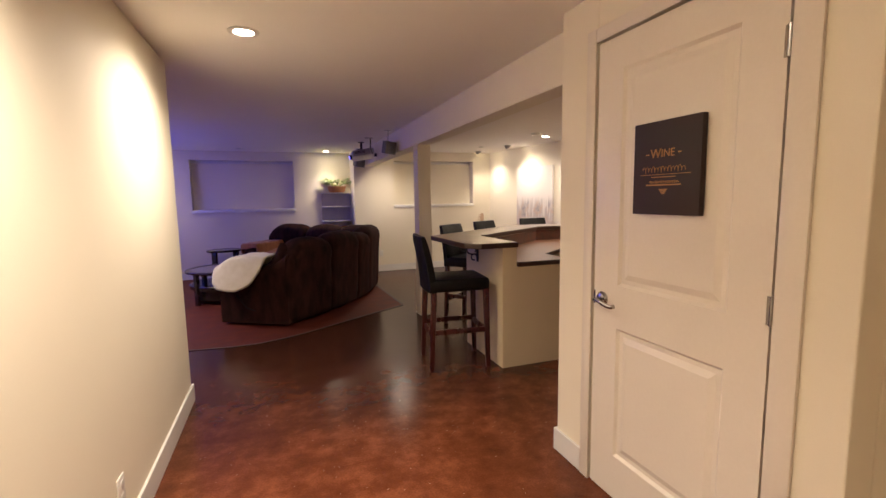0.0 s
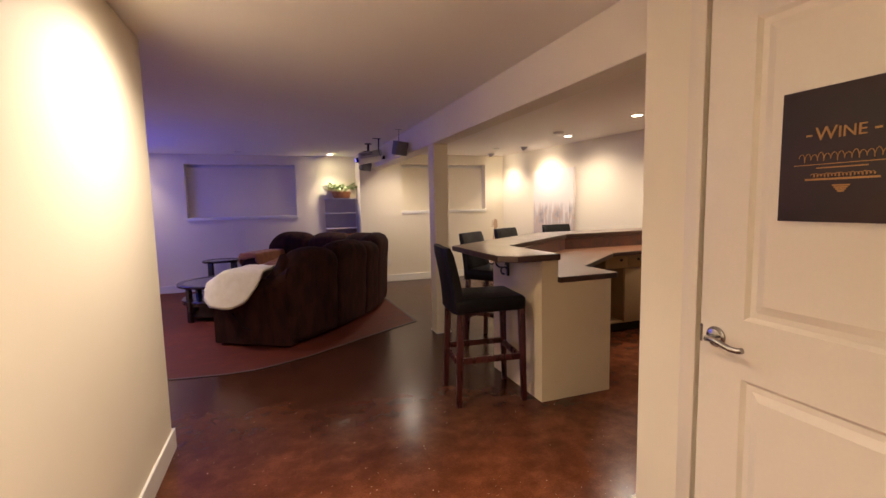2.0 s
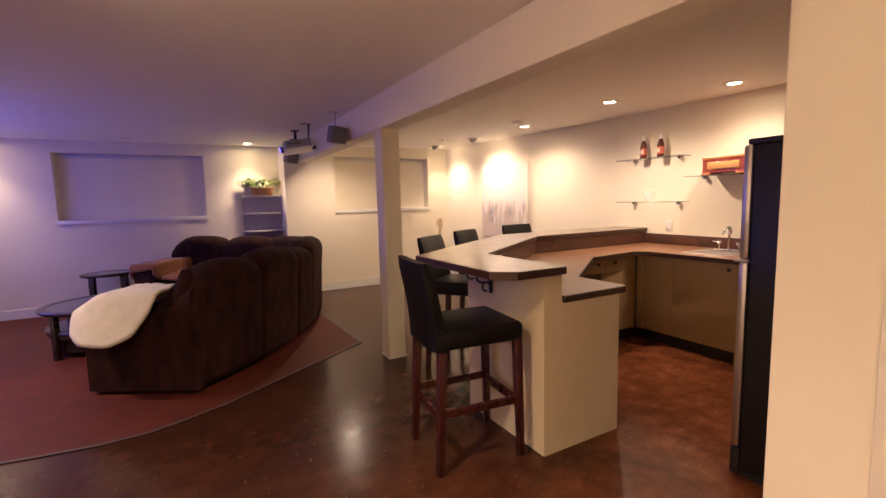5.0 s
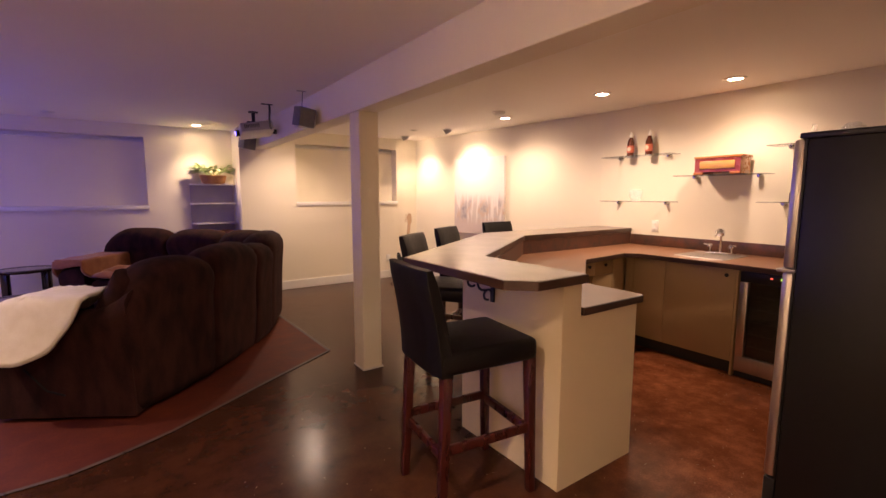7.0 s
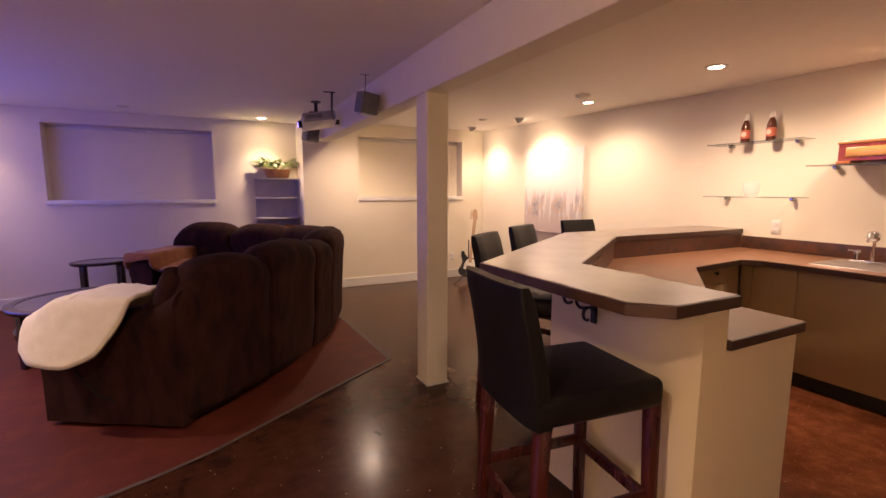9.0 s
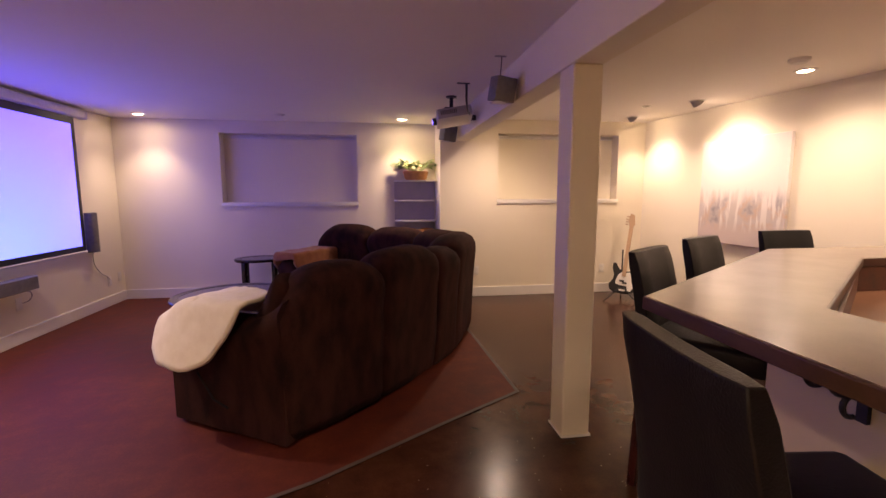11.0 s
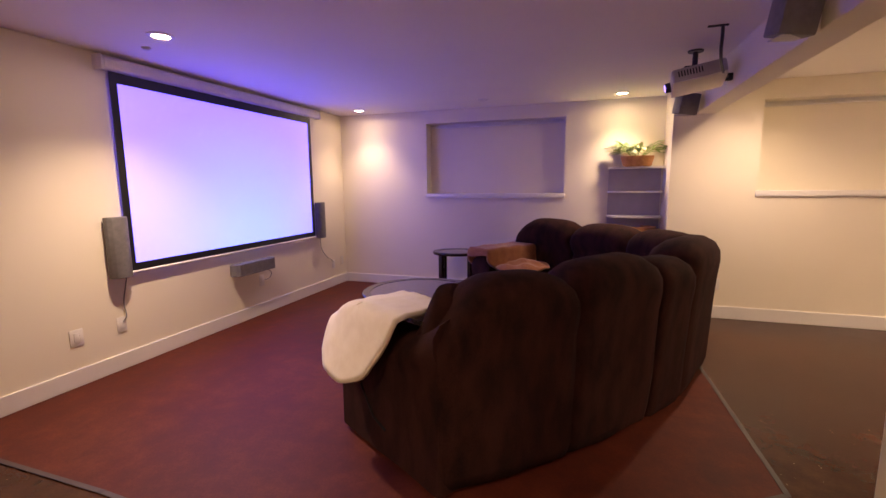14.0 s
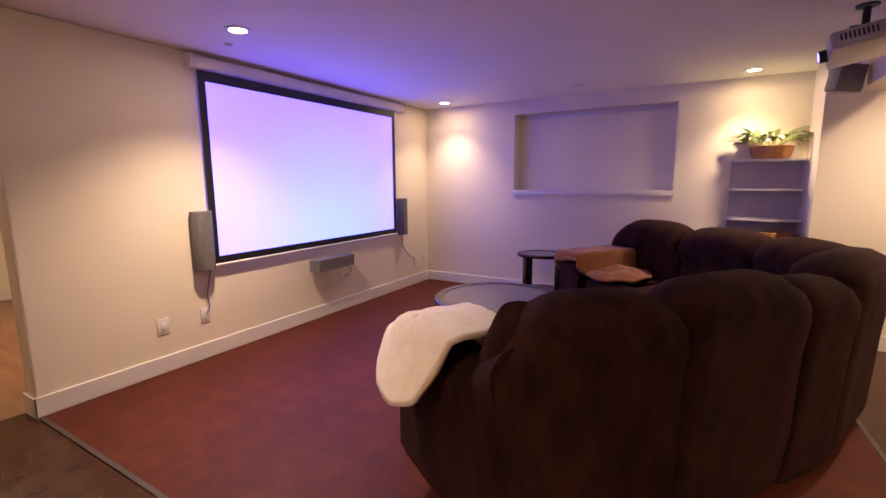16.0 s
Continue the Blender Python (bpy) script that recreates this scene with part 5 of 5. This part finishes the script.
def over_arm(X, Y, rad, a):
    """Height of the near arm below a place, with the cloth hanging down beyond its edges."""
    q = Vector((X, Y)) - A0
    u, w = q.dot(AX), q.dot(AY)
    uc, wc = min(max(u, 0.0), 0.83), min(max(w, -0.035), 0.285)
    du, dw = abs(u - uc), abs(w - wc)
    hang = math.hypot(du, dw)
    z = 0.750 - 0.10 * (max(0, uc - 0.5) / 0.3) ** 2 - 0.95 * hang ** 1.12
    wc2, uc2 = wc + 0.28 * (w - wc), uc + 0.25 * (u - uc)
    p = A0 + AX * uc2 + AY * wc2
    roll = 0.0 if -0.01 < w < 0.26 else -0.012
    return max(0.2, z + roll), p.x, p.y


drape("fleece_blanket", "cream fleece blanket folded over the sofa arm", tuple(A0 + AX * 0.55 + AY * 0.01), 0.33, 0.45, 149, over_arm, "blanket", "blanket", 3.0)
B0, BX_, BY_ = Vector((1.24, 11.25)), Vector((-0.571, -0.821)), Vector((0.821, -0.571))


def over_far(X, Y, rad, a):
    q = Vector((X, Y)) - B0
    u, w = q.dot(BX_), q.dot(BY_)
    uc, wc = min(max(u, 0.0), 0.90), min(max(w, -0.03), 0.27)
    hang = math.hypot(u - uc, w - wc)
    p = B0 + BX_ * (uc + 0.1 * (u - uc)) + BY_ * (wc + 0.1 * (w - wc))
    return max(0.25, 0.675 - 0.9 * hang), p.x, p.y


drape("throw_blanket", "rust brown throw spread over the far sofa arm", tuple(B0 + BX_ * 0.50 + BY_ * 0.12), 0.50, 0.46, 235, over_far, "throw", "throw", 7.0)
drape("crumpled_throw", "crumpled rust brown throw lying on the far seat", (1.28, 10.55), 0.30, 0.24, 235, lambda X, Y, r, a: (0.475 + 0.07 * (1 - r) + 0.05 * noise.noise(Vector((X * 7, Y * 7, 1))), X, Y), "throw", "throw", 11.0)

# ---- tables ----
def round_table(name, at, r, ry, h, shelf_z, label, legs, category, yaw=0, apron=False):
    t = thing(name, at, yaw, label=label, category=category)
    bm = bmesh.new()
    lathe(bm, [(r - 0.07, h - 0.028), (r - 0.01, h - 0.034), (r, h - 0.022), (r, h - 0.008), (r - 0.008, h), (r - 0.07, h), (r - 0.07, h - 0.028)], seg=48)
    for v in bm.verts:
        v.co.y *= ry / r
    part("table_rim", bm, "espresso", t, "dark polished wooden rim", smooth=40)
    bm = bmesh.new()
    lathe(bm, [(0, h - 0.012), (r - 0.071, h - 0.012), (r - 0.071, h - 0.003), (0, h - 0.003)], seg=48)
    for v in bm.verts:
        v.co.y *= ry / r
    part("glass_top", bm, "frost", t, "round inset glass top", smooth=40)
    bm = bmesh.new()
    k = 0.90
    lathe(bm, [(0, shelf_z), (r * k, shelf_z), (r * k + 0.006, shelf_z + 0.01), (r * k, shelf_z + 0.02), (0, shelf_z + 0.02)], seg=40)
    for v in bm.verts:
        v.co.y *= ry / r
    part("lower_shelf", bm, "espresso", t, smooth=40)
    if apron:
        bm = bmesh.new()
        lathe(bm, [(0, 0.05), (r * 0.78, 0.05), (r * 0.80, 0.06), (r * 0.80, 0.19), (r * 0.895, 0.195), (r * 0.895, shelf_z - 0.001), (0, shelf_z - 0.001)], seg=40)
        part("shelf_base", bm, "espresso", t, "dark recessed drum under the lower shelf", smooth=40)
    for j in range(legs):
        a = math.tau * (j + 0.5) / legs
        x, y = (r - 0.05) * math.cos(a), (ry - 0.05) * math.sin(a)
        bm = bmesh.new()
        vs = box(bm, -0.024, 0.024, -0.03, 0.03, 0, h - 0.034, bev=0.004)
        move(vs, pose(x, y, 0, 0, 0, math.degrees(a)))
        part("leg", bm, "espresso", t, smooth=40)
    return t


round_table("coffee_table", (0.56, 9.52, 0.004), 0.50, 0.50, 0.45, 0.235, "round dark wood coffee table with glass top and deep lower shelf", 4, "coffee table", apron=True)
round_table("end_table", (0.40, 11.12, 0.004), 0.29, 0.23, 0.55, 0.13, "small oval dark wood end table with glass top", 4, "side table", 12)

# ---- corner shelves and plant ----
s = thing("wall_shelf_unit", (2.355, NY, 0), label="narrow corner shelving with pale shelf edges and a back greyed for shade", category="shelf unit")
# back panel, its grey darkened to paint in the shade behind the shelves
simple("back_panel", s, "shaded_back", (-0.29, 0.30, -0.012, 0.0, 0.13, 1.515), label="back panel in grey that carries the shade of the shelves")
for k, z in enumerate((1.515, 1.255, 0.985, 0.715, 0.445, 0.17)):
    bm = bmesh.new()
    pts = [(-0.30, -0.02), (-0.28, -0.20), (-0.24, -0.245)] + [(-0.24 + 0.48 * j / 8, -0.245 - 0.035 * math.sin(math.pi * j / 8)) for j in range(1, 8)] + [(0.24, -0.245), (0.30, -0.22), (0.315, -0.02)]
    prism(bm, [(x, y + 0.006) for x, y in pts], z - 0.018, z)
    part("shelf", bm, "trim", s, "pale shelf with a bowed front edge", bev=0.003)
s.scale = (0.92, 1, 1)
k_ = thing("wicker_basket", (2.36, NY - 0.135, 0.7151), label="shallow brown wicker basket on the corner shelf", category="basket")
bm = bmesh.new()
for j in range(7):
    z = 0.012 + j * 0.018
    q = 0.17 + 0.01 * j
    tube(bm, [(q * math.cos(a * math.tau / 28), 0.62 * q * math.sin(a * math.tau / 28), z + 0.003 * (a % 2)) for a in range(29)], 0.010, 6)
part("weave", bm, "terracotta", k_, smooth=60).scale = (1, 1, 1.2)
pl = thing("potted_plant", (2.37, NY - 0.13, 1.5151), label="trailing green and cream leafed plant in a wide terracotta pot", category="potted plant")
bm = bmesh.new()
lathe(bm, [(0, 0), (0.12, 0.0), (0.145, 0.02), (0.165, 0.085), (0.17, 0.115), (0.158, 0.115), (0.15, 0.085), (0.0, 0.08)], seg=28)
for v in bm.verts:
    v.co.y *= 0.72
part("pot", bm, "terracotta", pl, "wide oval orange-brown pot", smooth=50)
rng = random.Random(5)


def leaves(count, material, name, pale):
    bm = bmesh.new()
    for _ in range(count):
        a = rng.uniform(0, math.tau)
        reach = rng.uniform(0.08, 0.235)
        if pale and math.cos(a) > 0.35:
            a = math.pi - a
        up = rng.uniform(0.03, 0.12)
        base_ = Vector((0.07 * math.cos(a), 0.05 * math.sin(a), 0.12))
        ln, wd = rng.uniform(0.07, 0.13), rng.uniform(0.014, 0.026)
        dirv = Vector((math.cos(a), 0.62 * math.sin(a), rng.uniform(-0.15, 0.75))).normalized()
        stem_end = base_ + Vector((math.cos(a) * reach * 0.8, math.sin(a) * reach * 0.45, up))
        side = dirv.cross(Vector((0, 0, 1))).normalized()
        rows = []
        for i in range(6):
            u = i / 5
            w = wd * math.sin(math.pi * min(0.98, u * 0.92 + 0.06)) ** 0.8
            c = stem_end + dirv * ln * u + Vector((0, 0, -0.03 * u * u))
            if c.y > 0.13:
                c.y = 0.13
            fold = Vector((0, 0, 0.25 * w))
            rows.append([c + side * w + fold, c, c - side * w + fold])
        loft(bm, rows)
        tube(bm, [base_, (base_ + stem_end) / 2 + Vector((0, 0, 0.03)), stem_end], 0.0018, 4)
    part(name, bm, material, pl, "cream-edged leaves" if pale else "mid-green leaves", smooth=60, kind="stuff")


leaves(56, "leaf", "foliage", False)
leaves(56, "pale_leaf", "foliage", True)

# ---- projection screen ----
s = thing("projection_screen", (WX - 0.012, 9.57, 0.728), label="pull-down projection screen showing a plain blue-violet field", category="projection screen")
H0, W0 = 1.42, 1.18
simple("field", s, "field", (0.046, 0.048, -W0 + 0.055, W0 - 0.055, 0.055, H0 - 0.075), label="glowing blue-violet picture area")
simple("mask_border", s, "plastic", (0.044, 0.050, -W0, -W0 + 0.053, 0.0, H0), (0.044, 0.050, W0 - 0.053, W0, 0.0, H0), (0.044, 0.050, -W0 + 0.053, W0 - 0.053, 0.0, 0.053), (0.044, 0.050, -W0 + 0.053, W0 - 0.053, H0 - 0.073, H0), label="black cloth border")
bm = bmesh.new()
rod(bm, (0.047, -W0 - 0.01, -0.012), (0.047, W0 + 0.01, -0.012), 0.012)
part("bottom_bar", bm, "offwhite", s, "white weighted bottom bar", smooth=40)
simple("roller_case", s, "offwhite", (0.002, 0.095, -1.23, 1.33, H0 + 0.005, H0 + 0.092), bev=0.02, label="white roller housing")
for y in (-1.245, 1.335):
    simple("end_cap", s, "offwhite", (0.0, 0.1, y - 0.012, y + 0.012, H0 - 0.005, H0 + 0.10), bev=0.012)
for yc in (8.32, 10.86):
    o = thing("wall_speaker", (WX, yc, 0.695), label="tall slim grey wall speaker beside the screen", category="speaker", group="slim wall speakers")
    bm = bmesh.new()
    pts = [(0.02, -0.075), (0.06, -0.075), (0.085, -0.055), (0.097, -0.02), (0.097, 0.02), (0.085, 0.055), (0.06, 0.075), (0.02, 0.075)]
    prism(bm, pts, 0.0, 0.44)
    part("speaker_case", bm, "speaker", o, "curved grey grille", smooth=40, bev=0.004)
    simple("wall_mount", o, "plastic", (0.0, 0.025, -0.03, 0.03, 0.15, 0.28))
o = thing("centre_speaker", (WX, 9.60, 0.495), label="long low grey centre speaker on the wall below the screen", category="speaker")
bm = bmesh.new()
prism(bm, [(0.05, -0.27), (0.12, -0.27), (0.15, -0.24), (0.155, 0.24), (0.12, 0.27), (0.05, 0.27)], 0.0, 0.115)
part("speaker_case", bm, "speaker", o, "curved grey grille", smooth=40, bev=0.006)
simple("wall_mount", o, "plastic", (0.0, 0.05, -0.04, 0.04, 0.03, 0.08))


def cord(pts, label, material="cord", r=0.004):
    c = thing("speaker_cord", pts[0], label=label, category="cable")
    b = Vector(pts[0])
    bm = bmesh.new()
    P0 = [Vector(p) - b for p in pts]
    fine = []
    for i in range(len(P0) - 1):
        p0, p1, p2, p3 = P0[max(i - 1, 0)], P0[i], P0[i + 1], P0[min(i + 2, len(P0) - 1)]
        for k in range(5):
            t = k / 5
            fine.append(0.5 * ((2 * p1) + (-p0 + p2) * t + (2 * p0 - 5 * p1 + 4 * p2 - p3) * t * t + (-p0 + 3 * p1 - 3 * p2 + p3) * t ** 3))
    tube(bm, fine + [P0[-1]], r, 6)
    part("cable", bm, material, c, smooth=80)


cord([(-1.325, 8.37, 0.695), (-1.335, 8.36, 0.62), (-1.337, 8.335, 0.50), (-1.33, 8.34, 0.40), (-1.344, 8.315, 0.355)], "grey cord from the slim speaker to its wall plate")
cord([(-1.325, 10.88, 0.695), (-1.335, 10.90, 0.55), (-1.337, 11.02, 0.42), (-1.337, 11.12, 0.37), (-1.344, 11.18, 0.32)], "grey cord from the far speaker to its wall plate")
cord([(-1.30, 9.74, 0.49), (-1.31, 9.88, 0.46), (-1.325, 9.93, 0.41), (-1.33, 9.89, 0.37), (-1.344, 9.84, 0.36)], "looping grey cord below the centre speaker")

# ---- projector and hanging speakers ----
p = thing("projector", (2.60, 9.76, 2.035), -3, label="silver ceiling projector with a lit blue lens", category="projector")
bm = bmesh.new()
box(bm, -0.16, 0.18, -0.13, 0.13, 0.0, 0.095, bev=0.018)
part("case", bm, "silver", p, "silver plastic case", smooth=45)
simple("base_plate", p, "offwhite", (-0.158, 0.178, -0.127, 0.127, -0.008, -0.001), bev=0.002)
bm = bmesh.new()
rod(bm, (-0.195, 0.05, 0.045), (-0.155, 0.05, 0.045), 0.034, 0.036, 20)
part("lens_barrel", bm, "plastic", p, smooth=40)
bm = bmesh.new()
rod(bm, (-0.1965, 0.05, 0.045), (-0.1955, 0.05, 0.045), 0.025, 0.025, 20)
part("lens", bm, "violetdot", p, "glowing blue lens")
bm = bmesh.new()
for k in range(9):
    box(bm, -0.12 + k * 0.018, -0.112 + k * 0.018, -0.1315, -0.1295, 0.03, 0.07)
part("vent", bm, "plastic", p, "dark air vents")
bm = bmesh.new()
rod(bm, (-0.02, 0, 0.096), (-0.02, 0, CEIL - 2.02), 0.018)
lathe(bm, [(0, 0.22), (0.05, 0.222), (0.055, CEIL - 2.02), (0, CEIL - 2.02)], (-0.02, 0, 0), 20)
box(bm, -0.09, 0.06, -0.05, 0.05, 0.1, 0.125, bev=0.006)
for dx, dy in ((-0.10, -0.08), (0.07, -0.08), (-0.10, 0.08), (0.07, 0.08)):
    tube(bm, [(-0.02, 0, 0.115), (dx, dy, 0.10), (dx, dy, 0.09)], 0.008, 6)
part("ceiling_mount", bm, "plastic", p, "black ceiling mount with spider arms", smooth=50).matrix_basis = Matrix.Rotation(radians(13), 4, "X") @ Matrix.Rotation(radians(10), 4, "Y")
p.matrix_basis = p.matrix_basis @ Matrix.Rotation(radians(-10), 4, "Y") @ Matrix.Rotation(radians(-13), 4, "X")
cord([(2.62, 9.22, 2.262), (2.625, 9.24, 2.21), (2.65, 9.36, 2.14), (2.72, 9.60, 2.09), (2.80, 9.80, 2.08)], "thick black cable bundle of the projector", "plastic", 0.010)
o = thing("ceiling_wire_plate", (2.60, 9.22, CEIL), label="dark cable outlet on the ceiling before the projector", category="wire plate")
simple("cover", o, "plastic", (-0.06, 0.05, -0.012, 0.012, -0.008, 0.0), bev=0.002)
o = thing("cable_plug", (2.80, 9.80, 2.08), label="black plug on the beam behind the projector", category="plug")
simple("plug_body", o, "plastic", (-0.02, 0.03, -0.02, 0.02, -0.025, 0.025), bev=0.005)
for y, x, z, yaw_ in ((8.45, 2.70, 1.965, 12), (10.70, 2.68, 1.955, 20)):
    o = thing("hanging_speaker", (x, y, z), yaw_, label="small grey satellite speaker on a cream beam bracket", category="speaker", group="satellite speakers")
    if y > 9:
        o.scale = (1.1, 1.1, 1.15)
    bm = bmesh.new()
    box(bm, -0.075, 0.075, -0.07, 0.055, 0.0, 0.16, bev=0.008)
    move(list(bm.verts), pose(0, 0, 0, 8, 6, 0))
    part("speaker_case", bm, "speaker", o, "dark grey grille and case", smooth=45)
    bm = bmesh.new()
    box(bm, -0.055, 0.06, -0.06, 0.045, -0.006, -0.001, bev=0.001)
    part("speaker_foot", bm, "silver", o)
    bm = bmesh.new()
    rod(bm, (0.06, 0.0, 0.09), (0.115, 0.02, 0.09), 0.014)
    box(bm, 0.105, 0.128, -0.01, 0.06, 0.01, 0.16, bev=0.006)
    part("mount_arm", bm, "offwhite", o, "cream swivel bracket", smooth=45)
    cord([(x, y, z + 0.155), (x + 0.005, y, z + 0.22), (x + 0.01, y, CEIL - 0.001)], "thin dark speaker wire to the ceiling", "plastic", 0.003)
    o = thing("ceiling_wire_plate", (x + 0.01, y, CEIL), label="small dark wire plate on the ceiling", category="wire plate")
    simple("cover", o, "silver", (-0.05, 0.03, -0.012, 0.012, -0.006, 0.0), bev=0.002)


# ---- ceiling fittings ----
def can(x, y, watts, aim=None, label="recessed round ceiling lamp, lit", size=150, blend=0.8, r=0.05):
    """A recessed lamp: trim ring, glowing disc and its light."""
    c = thing("ceiling_light", (x, y, CEIL), label=label, category="ceiling light", group="recessed ceiling lights")
    bm = bmesh.new()
    lathe(bm, [(r, 0.0), (r + 0.028, 0.0), (r + 0.028, -0.005), (r + 0.006, -0.009), (r, -0.005), (r, 0.0)], seg=32)
    part("trim_ring", bm, "offwhite", c, "white metal ring", smooth=40)
    bm = bmesh.new()
    lathe(bm, [(0, -0.003), (r - 0.001, -0.003), (r - 0.001, -0.0005), (0, -0.0005)], seg=28)
    eye = aim and aim[0] > 5.2
    turn = Matrix.Identity(4)
    if eye:
        turn = Matrix.Translation((0.0, 0, -0.012)) @ Matrix.Rotation(radians(-38), 4, "Y")
        hood = bmesh.new()
        lathe(hood, [(0, 0.03), (r - 0.002, 0.03), (r, 0.02), (r, -0.030), (r - 0.004, -0.030), (r - 0.004, -0.02), (0, -0.02)], seg=28)
        move(list(hood.verts), turn)
        part("eyeball", hood, "silver", c, "tilted grey eyeball housing", smooth=40)
        move(list(bm.verts), turn @ Matrix.Translation((0, 0, -0.0195)))
    part("bulb", bm, "lamp", c, "glowing frosted lamp face").visible_shadow = False
    ld = bpy.data.lights.new("ceiling_lamp", "SPOT")
    ld.energy, ld.color = watts * POWER, WARM
    ld.spot_size, ld.spot_blend, ld.shadow_soft_size = radians(size), blend, 0.045
    lo = new("ceiling_lamp", ld)
    a = Vector((x, y, CEIL - 0.06))
    lo.matrix_basis = look(a, aim or (x, y + 0.001, 0))
    return c


for x, y, w, aim, size, blend in LAMPS:
    can(x, y, w, aim, "recessed ceiling lamp turned towards the wall, lit" if aim else "recessed round ceiling lamp, lit", size, blend)
o = thing("smoke_detector", (4.78, 8.22, CEIL), label="round white smoke detector", category="smoke detector")
bm = bmesh.new()
lathe(bm, [(0, -0.032), (0.045, -0.032), (0.055, -0.022), (0.065, -0.02), (0.068, 0.0), (0, 0.0)], seg=28)
part("detector_body", bm, "offwhite", o, smooth=40)
for x, y, r, lab in ((0.74, 11.02, 0.06, "round white ceiling vent cover"), (4.74, 9.95, 0.055, "round white ceiling cover"), (-0.95, 8.40, 0.03, "tiny round white sprinkler cover")):
    o = thing("ceiling_cover", (x, y, CEIL), label=lab, category="ceiling cover")
    bm = bmesh.new()
    lathe(bm, [(0, -0.016), (r * 0.6, -0.016), (r * 0.66, -0.008), (r, -0.008), (r, 0.0), (0, 0.0)], seg=24)
    part("cover", bm, "offwhite", o, smooth=40)
